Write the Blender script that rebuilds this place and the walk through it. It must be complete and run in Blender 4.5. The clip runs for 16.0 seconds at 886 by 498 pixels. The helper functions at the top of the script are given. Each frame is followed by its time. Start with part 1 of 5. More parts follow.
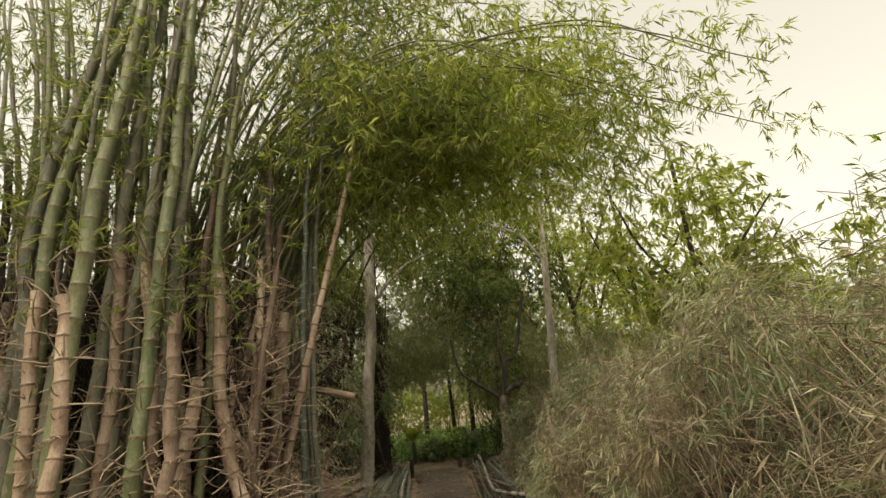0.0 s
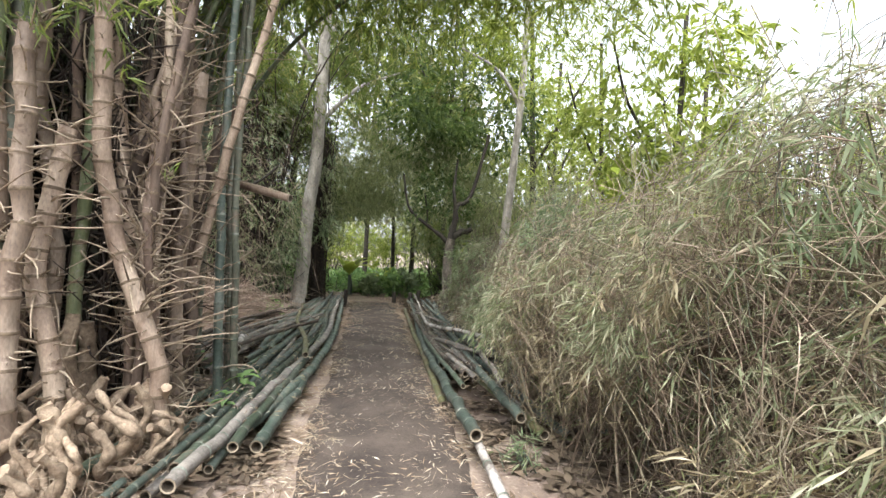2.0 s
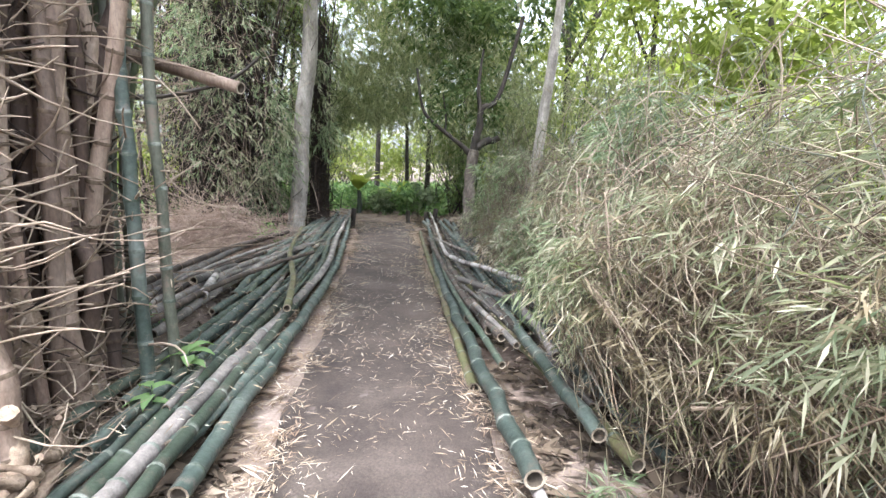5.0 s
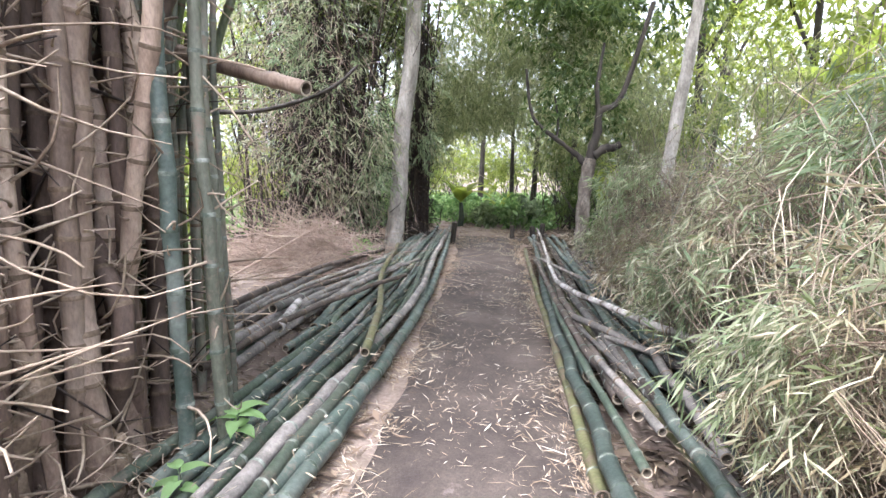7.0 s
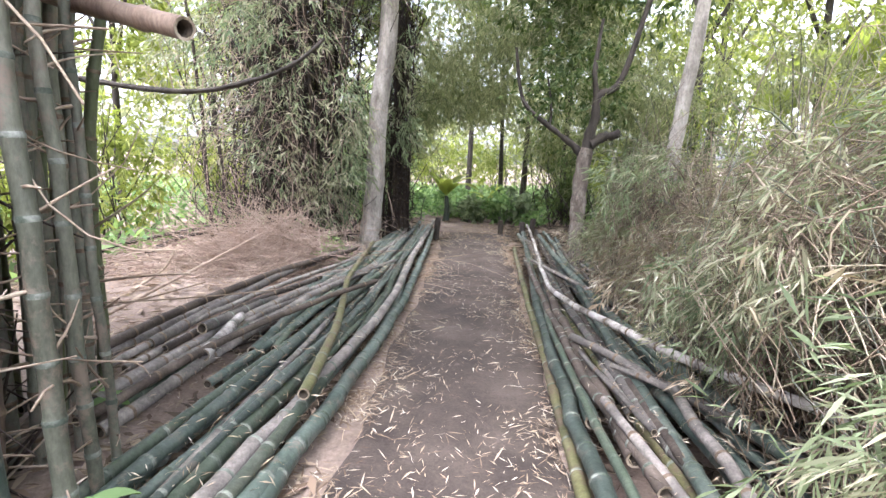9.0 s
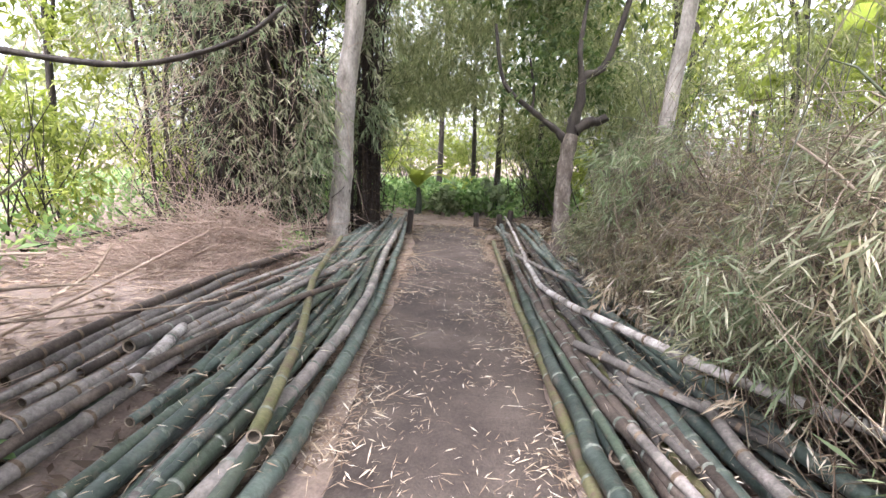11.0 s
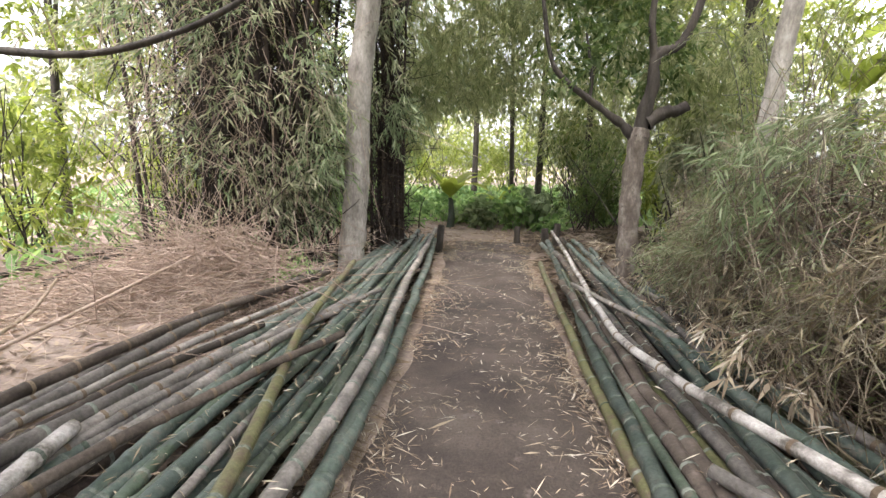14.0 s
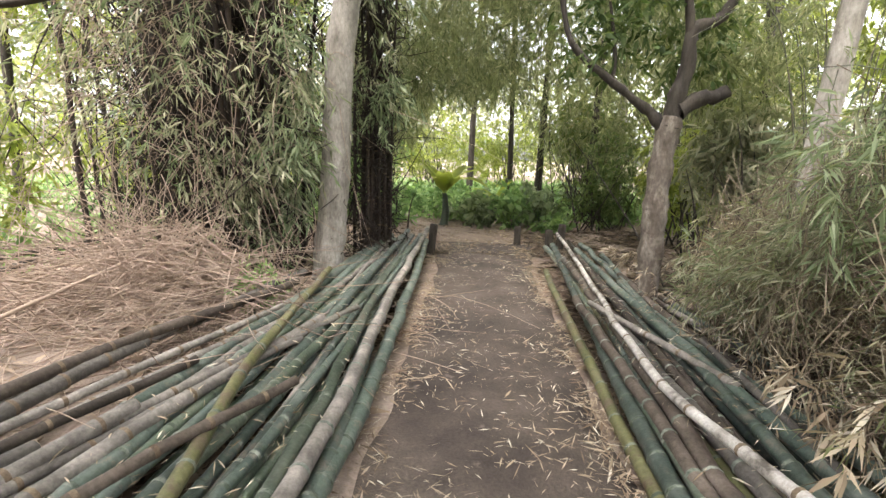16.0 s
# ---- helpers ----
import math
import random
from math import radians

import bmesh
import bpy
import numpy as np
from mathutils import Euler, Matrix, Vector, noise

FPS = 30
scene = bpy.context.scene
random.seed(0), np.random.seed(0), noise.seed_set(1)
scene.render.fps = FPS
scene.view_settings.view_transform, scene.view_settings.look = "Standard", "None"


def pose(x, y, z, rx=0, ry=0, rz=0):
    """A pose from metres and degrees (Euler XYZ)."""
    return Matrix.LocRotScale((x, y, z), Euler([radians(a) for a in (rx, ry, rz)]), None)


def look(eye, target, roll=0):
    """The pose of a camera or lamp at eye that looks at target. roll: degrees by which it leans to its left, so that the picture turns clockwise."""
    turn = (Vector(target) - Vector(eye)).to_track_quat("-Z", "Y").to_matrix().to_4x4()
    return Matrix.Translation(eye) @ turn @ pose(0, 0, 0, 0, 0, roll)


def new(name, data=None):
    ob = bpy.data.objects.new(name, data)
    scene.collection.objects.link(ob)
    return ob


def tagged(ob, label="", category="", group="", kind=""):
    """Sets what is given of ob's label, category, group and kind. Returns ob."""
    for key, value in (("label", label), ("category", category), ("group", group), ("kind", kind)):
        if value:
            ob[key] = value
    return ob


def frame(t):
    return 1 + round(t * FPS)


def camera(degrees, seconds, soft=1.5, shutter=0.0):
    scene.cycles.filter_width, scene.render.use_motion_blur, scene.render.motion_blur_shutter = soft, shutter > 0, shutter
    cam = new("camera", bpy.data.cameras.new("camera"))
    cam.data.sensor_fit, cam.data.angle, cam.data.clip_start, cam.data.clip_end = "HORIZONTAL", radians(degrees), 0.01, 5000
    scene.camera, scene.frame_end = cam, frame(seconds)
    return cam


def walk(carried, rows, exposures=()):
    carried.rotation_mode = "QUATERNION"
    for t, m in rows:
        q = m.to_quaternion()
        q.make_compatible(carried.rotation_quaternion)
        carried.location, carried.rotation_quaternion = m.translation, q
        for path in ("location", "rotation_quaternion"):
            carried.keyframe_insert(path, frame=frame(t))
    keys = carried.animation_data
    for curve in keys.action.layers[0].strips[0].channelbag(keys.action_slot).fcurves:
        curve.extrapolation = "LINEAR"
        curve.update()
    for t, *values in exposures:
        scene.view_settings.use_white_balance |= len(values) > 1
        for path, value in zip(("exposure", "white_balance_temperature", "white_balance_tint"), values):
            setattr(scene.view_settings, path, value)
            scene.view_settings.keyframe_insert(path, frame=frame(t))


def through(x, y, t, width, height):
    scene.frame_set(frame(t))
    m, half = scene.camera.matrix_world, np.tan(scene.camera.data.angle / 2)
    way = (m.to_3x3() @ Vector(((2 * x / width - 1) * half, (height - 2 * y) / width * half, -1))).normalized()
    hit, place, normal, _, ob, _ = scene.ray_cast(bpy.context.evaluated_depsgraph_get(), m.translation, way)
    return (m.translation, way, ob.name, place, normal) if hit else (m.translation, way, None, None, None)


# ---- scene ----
cam = camera(84.8, 16.0)
PATH = [
    (0, (-0.099, 0.645, 1.812), (0.008, 2.551, 2.408), -6.2),
    (0.5, (-0.097, 1.035, 1.705), (0.035, 2.996, 2.076), -3.9),
    (1, (-0.037, 1.286, 1.647), (0.123, 3.267, 1.871), -0.9),
    (1.5, (-0.073, 1.442, 1.563), (0.15, 3.427, 1.674), 0.8),
    (2, (-0.165, 1.672, 1.507), (0.131, 3.65, 1.519), 2.3),
    (2.5, (-0.171, 1.963, 1.526), (0.152, 3.935, 1.439), 3.9),
    (3, (-0.214, 2.266, 1.539), (0.13, 4.227, 1.359), 3.5),
    (3.2, (-0.265, 2.386, 1.531), (0.107, 4.34, 1.32), 3.9),
    (5.3, (-0.006, 3.368, 1.556), (0.197, 5.326, 1.201), 2.0),
    (5.5, (0.003, 3.464, 1.558), (0.179, 5.425, 1.205), 1.9),
    (6, (0.037, 3.686, 1.576), (0.117, 5.655, 1.232), 1.4),
    (6.5, (0.009, 3.898, 1.59), (-0.028, 5.869, 1.256), 1.5),
    (7, (-0.007, 4.101, 1.588), (-0.189, 6.065, 1.259), 1.5),
    (7.5, (0.013, 4.264, 1.588), (-0.282, 6.214, 1.253), 1.2),
    (8, (-0.008, 4.491, 1.568), (-0.295, 6.441, 1.226), 1.5),
    (8.5, (0.005, 4.708, 1.557), (-0.203, 6.667, 1.21), 1.6),
    (9, (0.058, 4.919, 1.559), (-0.08, 6.881, 1.2), 1.9),
    (9.2, (0.04, 4.992, 1.56), (-0.057, 6.957, 1.197), 2.2),
    (11.3, (-0.087, 5.581, 1.459), (-0.095, 7.544, 1.078), 2.0),
    (11.5, (-0.098, 5.66, 1.46), (-0.114, 7.623, 1.08), 1.9),
    (12, (-0.128, 5.868, 1.443), (-0.16, 7.834, 1.08), 1.7),
    (12.5, (-0.128, 6.065, 1.439), (-0.185, 8.033, 1.084), 1.3),
    (13, (-0.13, 6.263, 1.43), (-0.21, 8.231, 1.083), 1.2),
    (13.5, (-0.106, 6.517, 1.413), (-0.223, 8.484, 1.071), 0.9),
    (14, (-0.087, 6.787, 1.405), (-0.243, 8.751, 1.058), 0.7),
    (14.5, (-0.082, 7.055, 1.403), (-0.276, 9.012, 1.038), 0.6),
    (15, (-0.07, 7.244, 1.386), (-0.287, 9.198, 1.016), 0.7),
    (15.5, (-0.087, 7.416, 1.385), (-0.286, 9.371, 1.015), 0.9),
    (16, (-0.145, 7.619, 1.382), (-0.272, 9.58, 1.01), 1.8),
]
walk(cam, [(t, look(eye, target, roll)) for t, eye, target, roll in PATH],
     exposures=[(0, 1.0, 8600, 5), (0.5, 1.3, 7900, 6), (1.0, 1.6, 7100, 8), (1.5, 1.85, 6700, 8), (2.0, 2.12, 6200, 8), (3.0, 2.35, 6000, 8), (5.5, 2.75, 5650, 13), (9, 3.0, 5800, 18), (12, 2.85, 6050, 20), (14.5, 2.75, 6400, 13), (16, 2.85, 6550, 12)])

# ---- light ----
world = bpy.data.worlds.new("overcast_sky")
scene.world = world
world.use_nodes = True
wn = world.node_tree.nodes
wl = world.node_tree.links
sky = wn.new("ShaderNodeTexSky")
sky.sky_type, sky.sun_disc = "NISHITA", False
sky.sun_elevation, sky.sun_rotation = radians(66), radians(207)
sky.air_density, sky.dust_density = 1.2, 4.0
veil = wn.new("ShaderNodeHueSaturation")
veil.inputs["Saturation"].default_value = 0.18
wl.new(sky.outputs[0], veil.inputs["Color"])
wl.new(veil.outputs[0], wn["Background"].inputs["Color"])
wn["Background"].inputs["Strength"].default_value = 0.15
sun = new("sun", bpy.data.lights.new("sun", "SUN"))
sun.data.energy, sun.data.angle, sun.data.color = 0.8, radians(40), (1.0, 0.96, 0.9)
sun.matrix_world = look((-1.85, -3.6, 9.1), (0, 0, 0))


# ---- materials ----
def tree_of(name):
    m = bpy.data.materials.new(name)
    m.use_nodes = True
    nt = m.node_tree
    return m, nt.nodes, nt.links, nt.nodes["Principled BSDF"]


def ramp_node(nodes, stops):
    r = nodes.new("ShaderNodeValToRGB")
    el = r.color_ramp.elements
    while len(el) < len(stops):
        el.new(0.5)
    for e, (p, c) in zip(el, stops):
        e.position, e.color = p, (*c, 1)
    return r


def noise_node(nodes, links, scale, detail=4, rough=0.6, stretch=None):
    n = nodes.new("ShaderNodeTexNoise")
    n.inputs["Scale"].default_value, n.inputs["Detail"].default_value, n.inputs["Roughness"].default_value = scale, detail, rough
    c = nodes.new("ShaderNodeTexCoord")
    if stretch:
        mp = nodes.new("ShaderNodeMapping")
        mp.inputs["Scale"].default_value = stretch
        links.new(c.outputs["Object"], mp.inputs["Vector"])
        links.new(mp.outputs[0], n.inputs["Vector"])
    else:
        links.new(c.outputs["Object"], n.inputs["Vector"])
    return n


def mix_col(nodes, links, fac, a, b, mode="MIX"):
    m = nodes.new("ShaderNodeMix")
    m.data_type, m.blend_type = "RGBA", mode
    for value, slot in ((fac, m.inputs["Factor"]), (a, m.inputs["A"]), (b, m.inputs["B"])):
        if isinstance(value, (int, float)):
            slot.default_value = value
        elif isinstance(value, tuple):
            slot.default_value = (*value, 1)
        else:
            links.new(value, slot)
    return m.outputs["Result"]


def surface(name, stops, scale=8, rough=0.8, bump=0.3, fine=60, second=None, stretch=None, spread=0.0, spec=0.3):
    """Two scales of noise over a colour ramp, with bump; spread: how far pieces differ in brightness."""
    m, nodes, links, bsdf = tree_of(name)
    big = noise_node(nodes, links, scale, 5, 0.65, stretch)
    r = ramp_node(nodes, stops)
    links.new(big.outputs["Fac"], r.inputs[0])
    col = r.outputs[0]
    small = noise_node(nodes, links, fine, 3, 0.7, stretch)
    fr = ramp_node(nodes, [(0.3, (0.62, 0.62, 0.62)), (0.7, (1.2, 1.2, 1.2))])
    links.new(small.outputs["Fac"], fr.inputs[0])
    col = mix_col(nodes, links, 0.8, col, fr.outputs[0], "MULTIPLY")
    if second:
        patch = noise_node(nodes, links, second[1], 6, 0.75)
        pr = ramp_node(nodes, [(second[2], (0, 0, 0)), (second[2] + 0.1, (1, 1, 1))])
        links.new(patch.outputs["Fac"], pr.inputs[0])
        col = mix_col(nodes, links, pr.outputs[0], col, second[0])
    if spread:
        info = nodes.new("ShaderNodeObjectInfo")
        ir = ramp_node(nodes, [(0.0, (1 - spread,) * 3), (1.0, (1 + spread,) * 3)])
        links.new(info.outputs["Random"], ir.inputs[0])
        col = mix_col(nodes, links, 1.0, col, ir.outputs[0], "MULTIPLY")
    links.new(col, bsdf.inputs["Base Color"])
    bsdf.inputs["Roughness"].default_value = rough
    bsdf.inputs["Specular IOR Level"].default_value = spec
    b = nodes.new("ShaderNodeBump")
    b.inputs["Strength"].default_value, b.inputs["Distance"].default_value = bump, 0.01
    links.new(small.outputs["Fac"], b.inputs["Height"])
    links.new(b.outputs[0], bsdf.inputs["Normal"])
    return m


def foliage(name, stops, through=0.45, rough=0.55, patch=0.6, gloss=0.25, glow=(1.15, 1.2, 0.7)):
    """Leaves that differ one by one and in patches, and let light through."""
    m, nodes, links, bsdf = tree_of(name)
    geo = nodes.new("ShaderNodeNewGeometry")
    r = ramp_node(nodes, stops)
    links.new(geo.outputs["Random Per Island"], r.inputs[0])
    n = noise_node(nodes, links, patch, 3)
    pr = ramp_node(nodes, [(0.3, (0.65, 0.68, 0.65)), (0.7, (1.25, 1.22, 1.15))])
    links.new(n.outputs["Fac"], pr.inputs[0])
    col = mix_col(nodes, links, 1.0, r.outputs[0], pr.outputs[0], "MULTIPLY")
    links.new(col, bsdf.inputs["Base Color"])
    bsdf.inputs["Roughness"].default_value = rough
    bsdf.inputs["Specular IOR Level"].default_value = gloss
    tl = nodes.new("ShaderNodeBsdfTranslucent")
    links.new(mix_col(nodes, links, 1.0, col, glow, "MULTIPLY"), tl.inputs["Color"])
    mx = nodes.new("ShaderNodeMixShader")
    mx.inputs[0].default_value = through
    links.new(bsdf.outputs[0], mx.inputs[1])
    links.new(tl.outputs[0], mx.inputs[2])
    links.new(mx.outputs[0], nodes["Material Output"].inputs["Surface"])
    return m


SOIL = surface("dry_soil", [(0.25, (0.138, 0.099, 0.078)), (0.5, (0.248, 0.189, 0.152)), (0.75, (0.350, 0.281, 0.235))], 1.6, 0.95, 0.8, 40, ((0.28, 0.22, 0.17), 14, 0.56))
PATHM = surface("worn_path", [(0.3, (0.038, 0.029, 0.025)), (0.5, (0.072, 0.055, 0.045)), (0.72, (0.12, 0.095, 0.077))], 1.7, 0.85, 0.8, 70, ((0.145, 0.116, 0.098), 5, 0.6))
BARK_PALE = surface("pale_bark", [(0.3, (0.17, 0.15, 0.13)), (0.5, (0.33, 0.295, 0.26)), (0.7, (0.48, 0.435, 0.39))], 6, 0.9, 0.6, 45, ((0.12, 0.11, 0.085), 7, 0.58), (1, 1, 0.4))
BARK_BROWN = surface("mottled_brown_bark", [(0.3, (0.075, 0.058, 0.046)), (0.5, (0.15, 0.122, 0.1)), (0.7, (0.31, 0.27, 0.23))], 11, 0.9, 1.0, 40, ((0.09, 0.07, 0.055), 11, 0.55), (1, 1, 0.5))
BARK_DARK = surface("dark_bark", [(0.3, (0.022, 0.018, 0.015)), (0.7, (0.075, 0.062, 0.05))], 7, 0.9, 0.8, 50, None, (1, 1, 0.3))
CULM_GREEN = surface("green_culm", [(0.3, (0.065, 0.082, 0.042)), (0.52, (0.115, 0.13, 0.066)), (0.75, (0.19, 0.18, 0.11))], 1.5, 0.45, 0.15, 60, ((0.16, 0.15, 0.115), 9, 0.55), (1, 1, 0.25), 0.4)
CULM_TAN = surface("tan_culm", [(0.3, (0.13, 0.085, 0.062)), (0.48, (0.26, 0.19, 0.142)), (0.72, (0.42, 0.335, 0.26))], 3.4, 0.6, 0.3, 70, ((0.13, 0.085, 0.06), 6, 0.57), (1, 1, 0.35), 0.35)
CULM_GREY = surface("grey_olive_culm", [(0.3, (0.06, 0.065, 0.045)), (0.52, (0.12, 0.122, 0.09)), (0.75, (0.2, 0.19, 0.15))], 2.5, 0.6, 0.25, 60, ((0.15, 0.12, 0.092), 6, 0.51), (1, 1, 0.4), 0.25)
# near-black: the shade deep inside the clumps is put into this colour
CULM_BLACK = surface("shade_dark_dead_culm", [(0.3, (0.022, 0.016, 0.013)), (0.7, (0.075, 0.054, 0.042))], 5, 0.8, 0.3, 60, None, (1, 1, 0.3), 0.35)
# darker copy of the old culm, with the clump's inner shade in its brown
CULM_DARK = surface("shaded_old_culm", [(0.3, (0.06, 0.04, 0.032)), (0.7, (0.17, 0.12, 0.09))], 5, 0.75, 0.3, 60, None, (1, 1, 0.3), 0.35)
NODE_DARK = surface("node_scar", [(0.3, (0.07, 0.045, 0.03)), (0.7, (0.2, 0.15, 0.1))], 20, 0.8, 0.4)
NODE_PALE = surface("waxy_node_ring", [(0.42, (0.06, 0.075, 0.055)), (0.74, (0.36, 0.37, 0.32))], 9, 0.7, 0.3)
POLE_BLUE = surface("blue_green_pole", [(0.3, (0.03, 0.043, 0.035)), (0.5, (0.063, 0.081, 0.066)), (0.75, (0.14, 0.152, 0.13))], 2.2, 0.5, 0.4, 38, ((0.115, 0.104, 0.083), 9, 0.54), None, 0.4, 0.4)
POLE_GREEN = surface("green_pole", [(0.3, (0.036, 0.05, 0.034)), (0.5, (0.07, 0.09, 0.062)), (0.75, (0.15, 0.158, 0.122))], 2.0, 0.5, 0.4, 38, ((0.12, 0.106, 0.08), 9, 0.54), None, 0.4, 0.4)
POLE_YELLOW = surface("yellowed_pole", [(0.3, (0.056, 0.064, 0.030)), (0.5, (0.116, 0.112, 0.049)), (0.75, (0.180, 0.165, 0.094))], 1.6, 0.55, 0.4, 45, ((0.105, 0.078, 0.052), 5, 0.5))
POLE_GREY = surface("weathered_pole", [(0.3, (0.066, 0.057, 0.050)), (0.5, (0.141, 0.126, 0.111)), (0.75, (0.283, 0.246, 0.217))], 4, 0.85, 0.5, 50, ((0.27, 0.235, 0.2), 9, 0.64), None, 0.4)
POLE_BROWN = surface("rotting_brown_pole", [(0.3, (0.03, 0.023, 0.018)), (0.5, (0.062, 0.048, 0.038)), (0.75, (0.12, 0.096, 0.078))], 4, 0.85, 0.5, 50, ((0.15, 0.13, 0.11), 9, 0.66), None, 0.4)
POLE_WHITE = surface("lichen_white_pole", [(0.4, (0.11, 0.095, 0.08)), (0.5, (0.36, 0.325, 0.295)), (0.7, (0.58, 0.54, 0.5))], 4.5, 0.85, 0.4, 60)
CUT = surface("pale_cut_bamboo", [(0.3, (0.2, 0.155, 0.11)), (0.7, (0.4, 0.335, 0.25))], 20, 0.8, 0.3)
INSIDE = surface("dark_hollow", [(0.3, (0.05, 0.04, 0.03)), (0.7, (0.11, 0.085, 0.06))], 20, 0.9, 0.2)
TWIG_TAN = surface("dry_twig", [(0.3, (0.16, 0.115, 0.08)), (0.5, (0.28, 0.215, 0.155)), (0.7, (0.46, 0.38, 0.29))], 3, 0.8, 0.2, 30)
TWIG_YELLOW = surface("yellow_straw", [(0.3, (0.125, 0.1, 0.06)), (0.5, (0.225, 0.185, 0.12)), (0.7, (0.4, 0.355, 0.26))], 1.2, 0.7, 0.2, 30)
TWIG_PINK = surface("bleached_brush", [(0.3, (0.25, 0.175, 0.13)), (0.7, (0.45, 0.35, 0.28))], 3, 0.85, 0.2, 30)
TWIG_BROWN = surface("old_brown_twig", [(0.3, (0.075, 0.05, 0.035)), (0.5, (0.14, 0.1, 0.07)), (0.7, (0.23, 0.175, 0.12))], 2, 0.85, 0.2, 30)
RHIZOME = surface("knotty_rhizome", [(0.3, (0.13, 0.09, 0.06)), (0.5, (0.27, 0.2, 0.14)), (0.72, (0.42, 0.33, 0.24))], 14, 0.85, 0.8, 45, ((0.12, 0.085, 0.06), 14, 0.6), None, 0.25)
LEAF_BAMBOO = foliage("bamboo_leaf", [(0.0, (0.08, 0.11, 0.036)), (0.5, (0.14, 0.178, 0.058)), (0.85, (0.21, 0.23, 0.09)), (1.0, (0.34, 0.3, 0.16))], 0.6)
LEAF_GREY = foliage("greyed_bamboo_leaf", [(0.0, (0.15, 0.17, 0.105)), (0.45, (0.265, 0.28, 0.185)), (0.75, (0.39, 0.375, 0.27)), (1.0, (0.54, 0.505, 0.41))], 0.45, 0.65, 0.9, 0.2, (1.05, 1.1, 0.85))
LEAF_DRY = foliage("dry_leaf", [(0.0, (0.14, 0.112, 0.07)), (0.5, (0.26, 0.213, 0.138)), (0.9, (0.42, 0.365, 0.26)), (1.0, (0.58, 0.52, 0.42))], 0.35, 0.75, 0.9, 0.15, (1.05, 1.0, 0.85))
LEAF_BLUE = foliage("blue_green_leaf", [(0.0, (0.13, 0.165, 0.095)), (0.5, (0.22, 0.265, 0.165)), (1.0, (0.37, 0.4, 0.28))], 0.45, 0.6, 0.9, 0.25, (1.0, 1.15, 0.75))
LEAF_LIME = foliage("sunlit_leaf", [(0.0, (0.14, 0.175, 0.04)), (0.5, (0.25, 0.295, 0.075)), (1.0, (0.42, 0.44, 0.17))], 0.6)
LEAF_DEEP = foliage("deep_green_leaf", [(0.0, (0.05, 0.08, 0.03)), (0.5, (0.09, 0.13, 0.05)), (1.0, (0.17, 0.21, 0.09))], 0.5)
LEAF_HERB = foliage("herb_leaf", [(0.0, (0.1, 0.17, 0.07)), (0.5, (0.19, 0.3, 0.13)), (1.0, (0.36, 0.47, 0.25))], 0.5)
LITTER = foliage("fallen_leaf", [(0.0, (0.2, 0.145, 0.105)), (0.35, (0.36, 0.28, 0.205)), (0.75, (0.52, 0.43, 0.33)), (1.0, (0.72, 0.66, 0.57))], 0.05, 0.85, 0.9, 0.15, (1, 1, 0.9))
# leaf litter with the shade under thicket and poles put into its colour
LITTER_SHADE = foliage("shade_dark_leaf", [(0.0, (0.045, 0.033, 0.024)), (0.5, (0.1, 0.072, 0.052)), (1.0, (0.2, 0.15, 0.11))], 0.05, 0.85)
LEAF_VEIL = foliage("thin_hanging_leaf", [(0.0, (0.13, 0.155, 0.075)), (0.5, (0.235, 0.26, 0.14)), (0.85, (0.33, 0.34, 0.2)), (1.0, (0.44, 0.41, 0.28))], 0.65, 0.6, 0.9, 0.2, (1.08, 1.1, 0.9))
LITTER_BROWN = foliage("brown_leaf", [(0.0, (0.11, 0.075, 0.055)), (0.5, (0.24, 0.17, 0.125)), (1.0, (0.42, 0.33, 0.26))], 0.08, 0.85)


# ---- geometry ----
rng = np.random.default_rng(7)


def unit(a):
    return a / np.maximum(np.linalg.norm(a, axis=-1, keepdims=True), 1e-9)


class Geo:
    """Vertices and faces gathered from many pieces into one mesh."""

    def __init__(self):
        self.v, self.f, self.n = [], [], 0

    def add(self, v, f, mat=0):
        self.v.append(np.asarray(v, float).reshape(-1, 3))
        f = np.asarray(f, int)
        self.f.append((f + self.n, mat))
        self.n += len(self.v[-1])
        return self

    def mesh(self, name, mats, smooth=True):
        me = bpy.data.meshes.new(name)
        v = np.concatenate(self.v)
        me.vertices.add(len(v))
        me.vertices.foreach_set("co", v.ravel())
        loops = np.concatenate([f.ravel() for f, _ in self.f])
        sizes = np.concatenate([np.full(len(f), f.shape[1]) for f, _ in self.f])
        mi = np.concatenate([np.full(len(f), m) for f, m in self.f])
        me.loops.add(len(loops))
        me.loops.foreach_set("vertex_index", loops)
        me.polygons.add(len(sizes))
        me.polygons.foreach_set("loop_start", np.concatenate([[0], np.cumsum(sizes)[:-1]]))
        me.polygons.foreach_set("material_index", mi)
        me.polygons.foreach_set("use_smooth", np.full(len(sizes), smooth))
        for m in mats:
            me.materials.append(m)
        me.update(calc_edges=True)
        return me


def part(name, geo, mats, parent=None, label="", kind="", smooth=True):
    """One mesh object, under a thing or a part of it."""
    ob = new(name, geo.mesh(name, mats if isinstance(mats, (list, tuple)) else [mats], smooth))
    if parent:
        ob.parent = parent
    return tagged(ob, label=label, kind=kind)


def thing(name, label, category, group=""):
    return tagged(new(name), label, category, group)


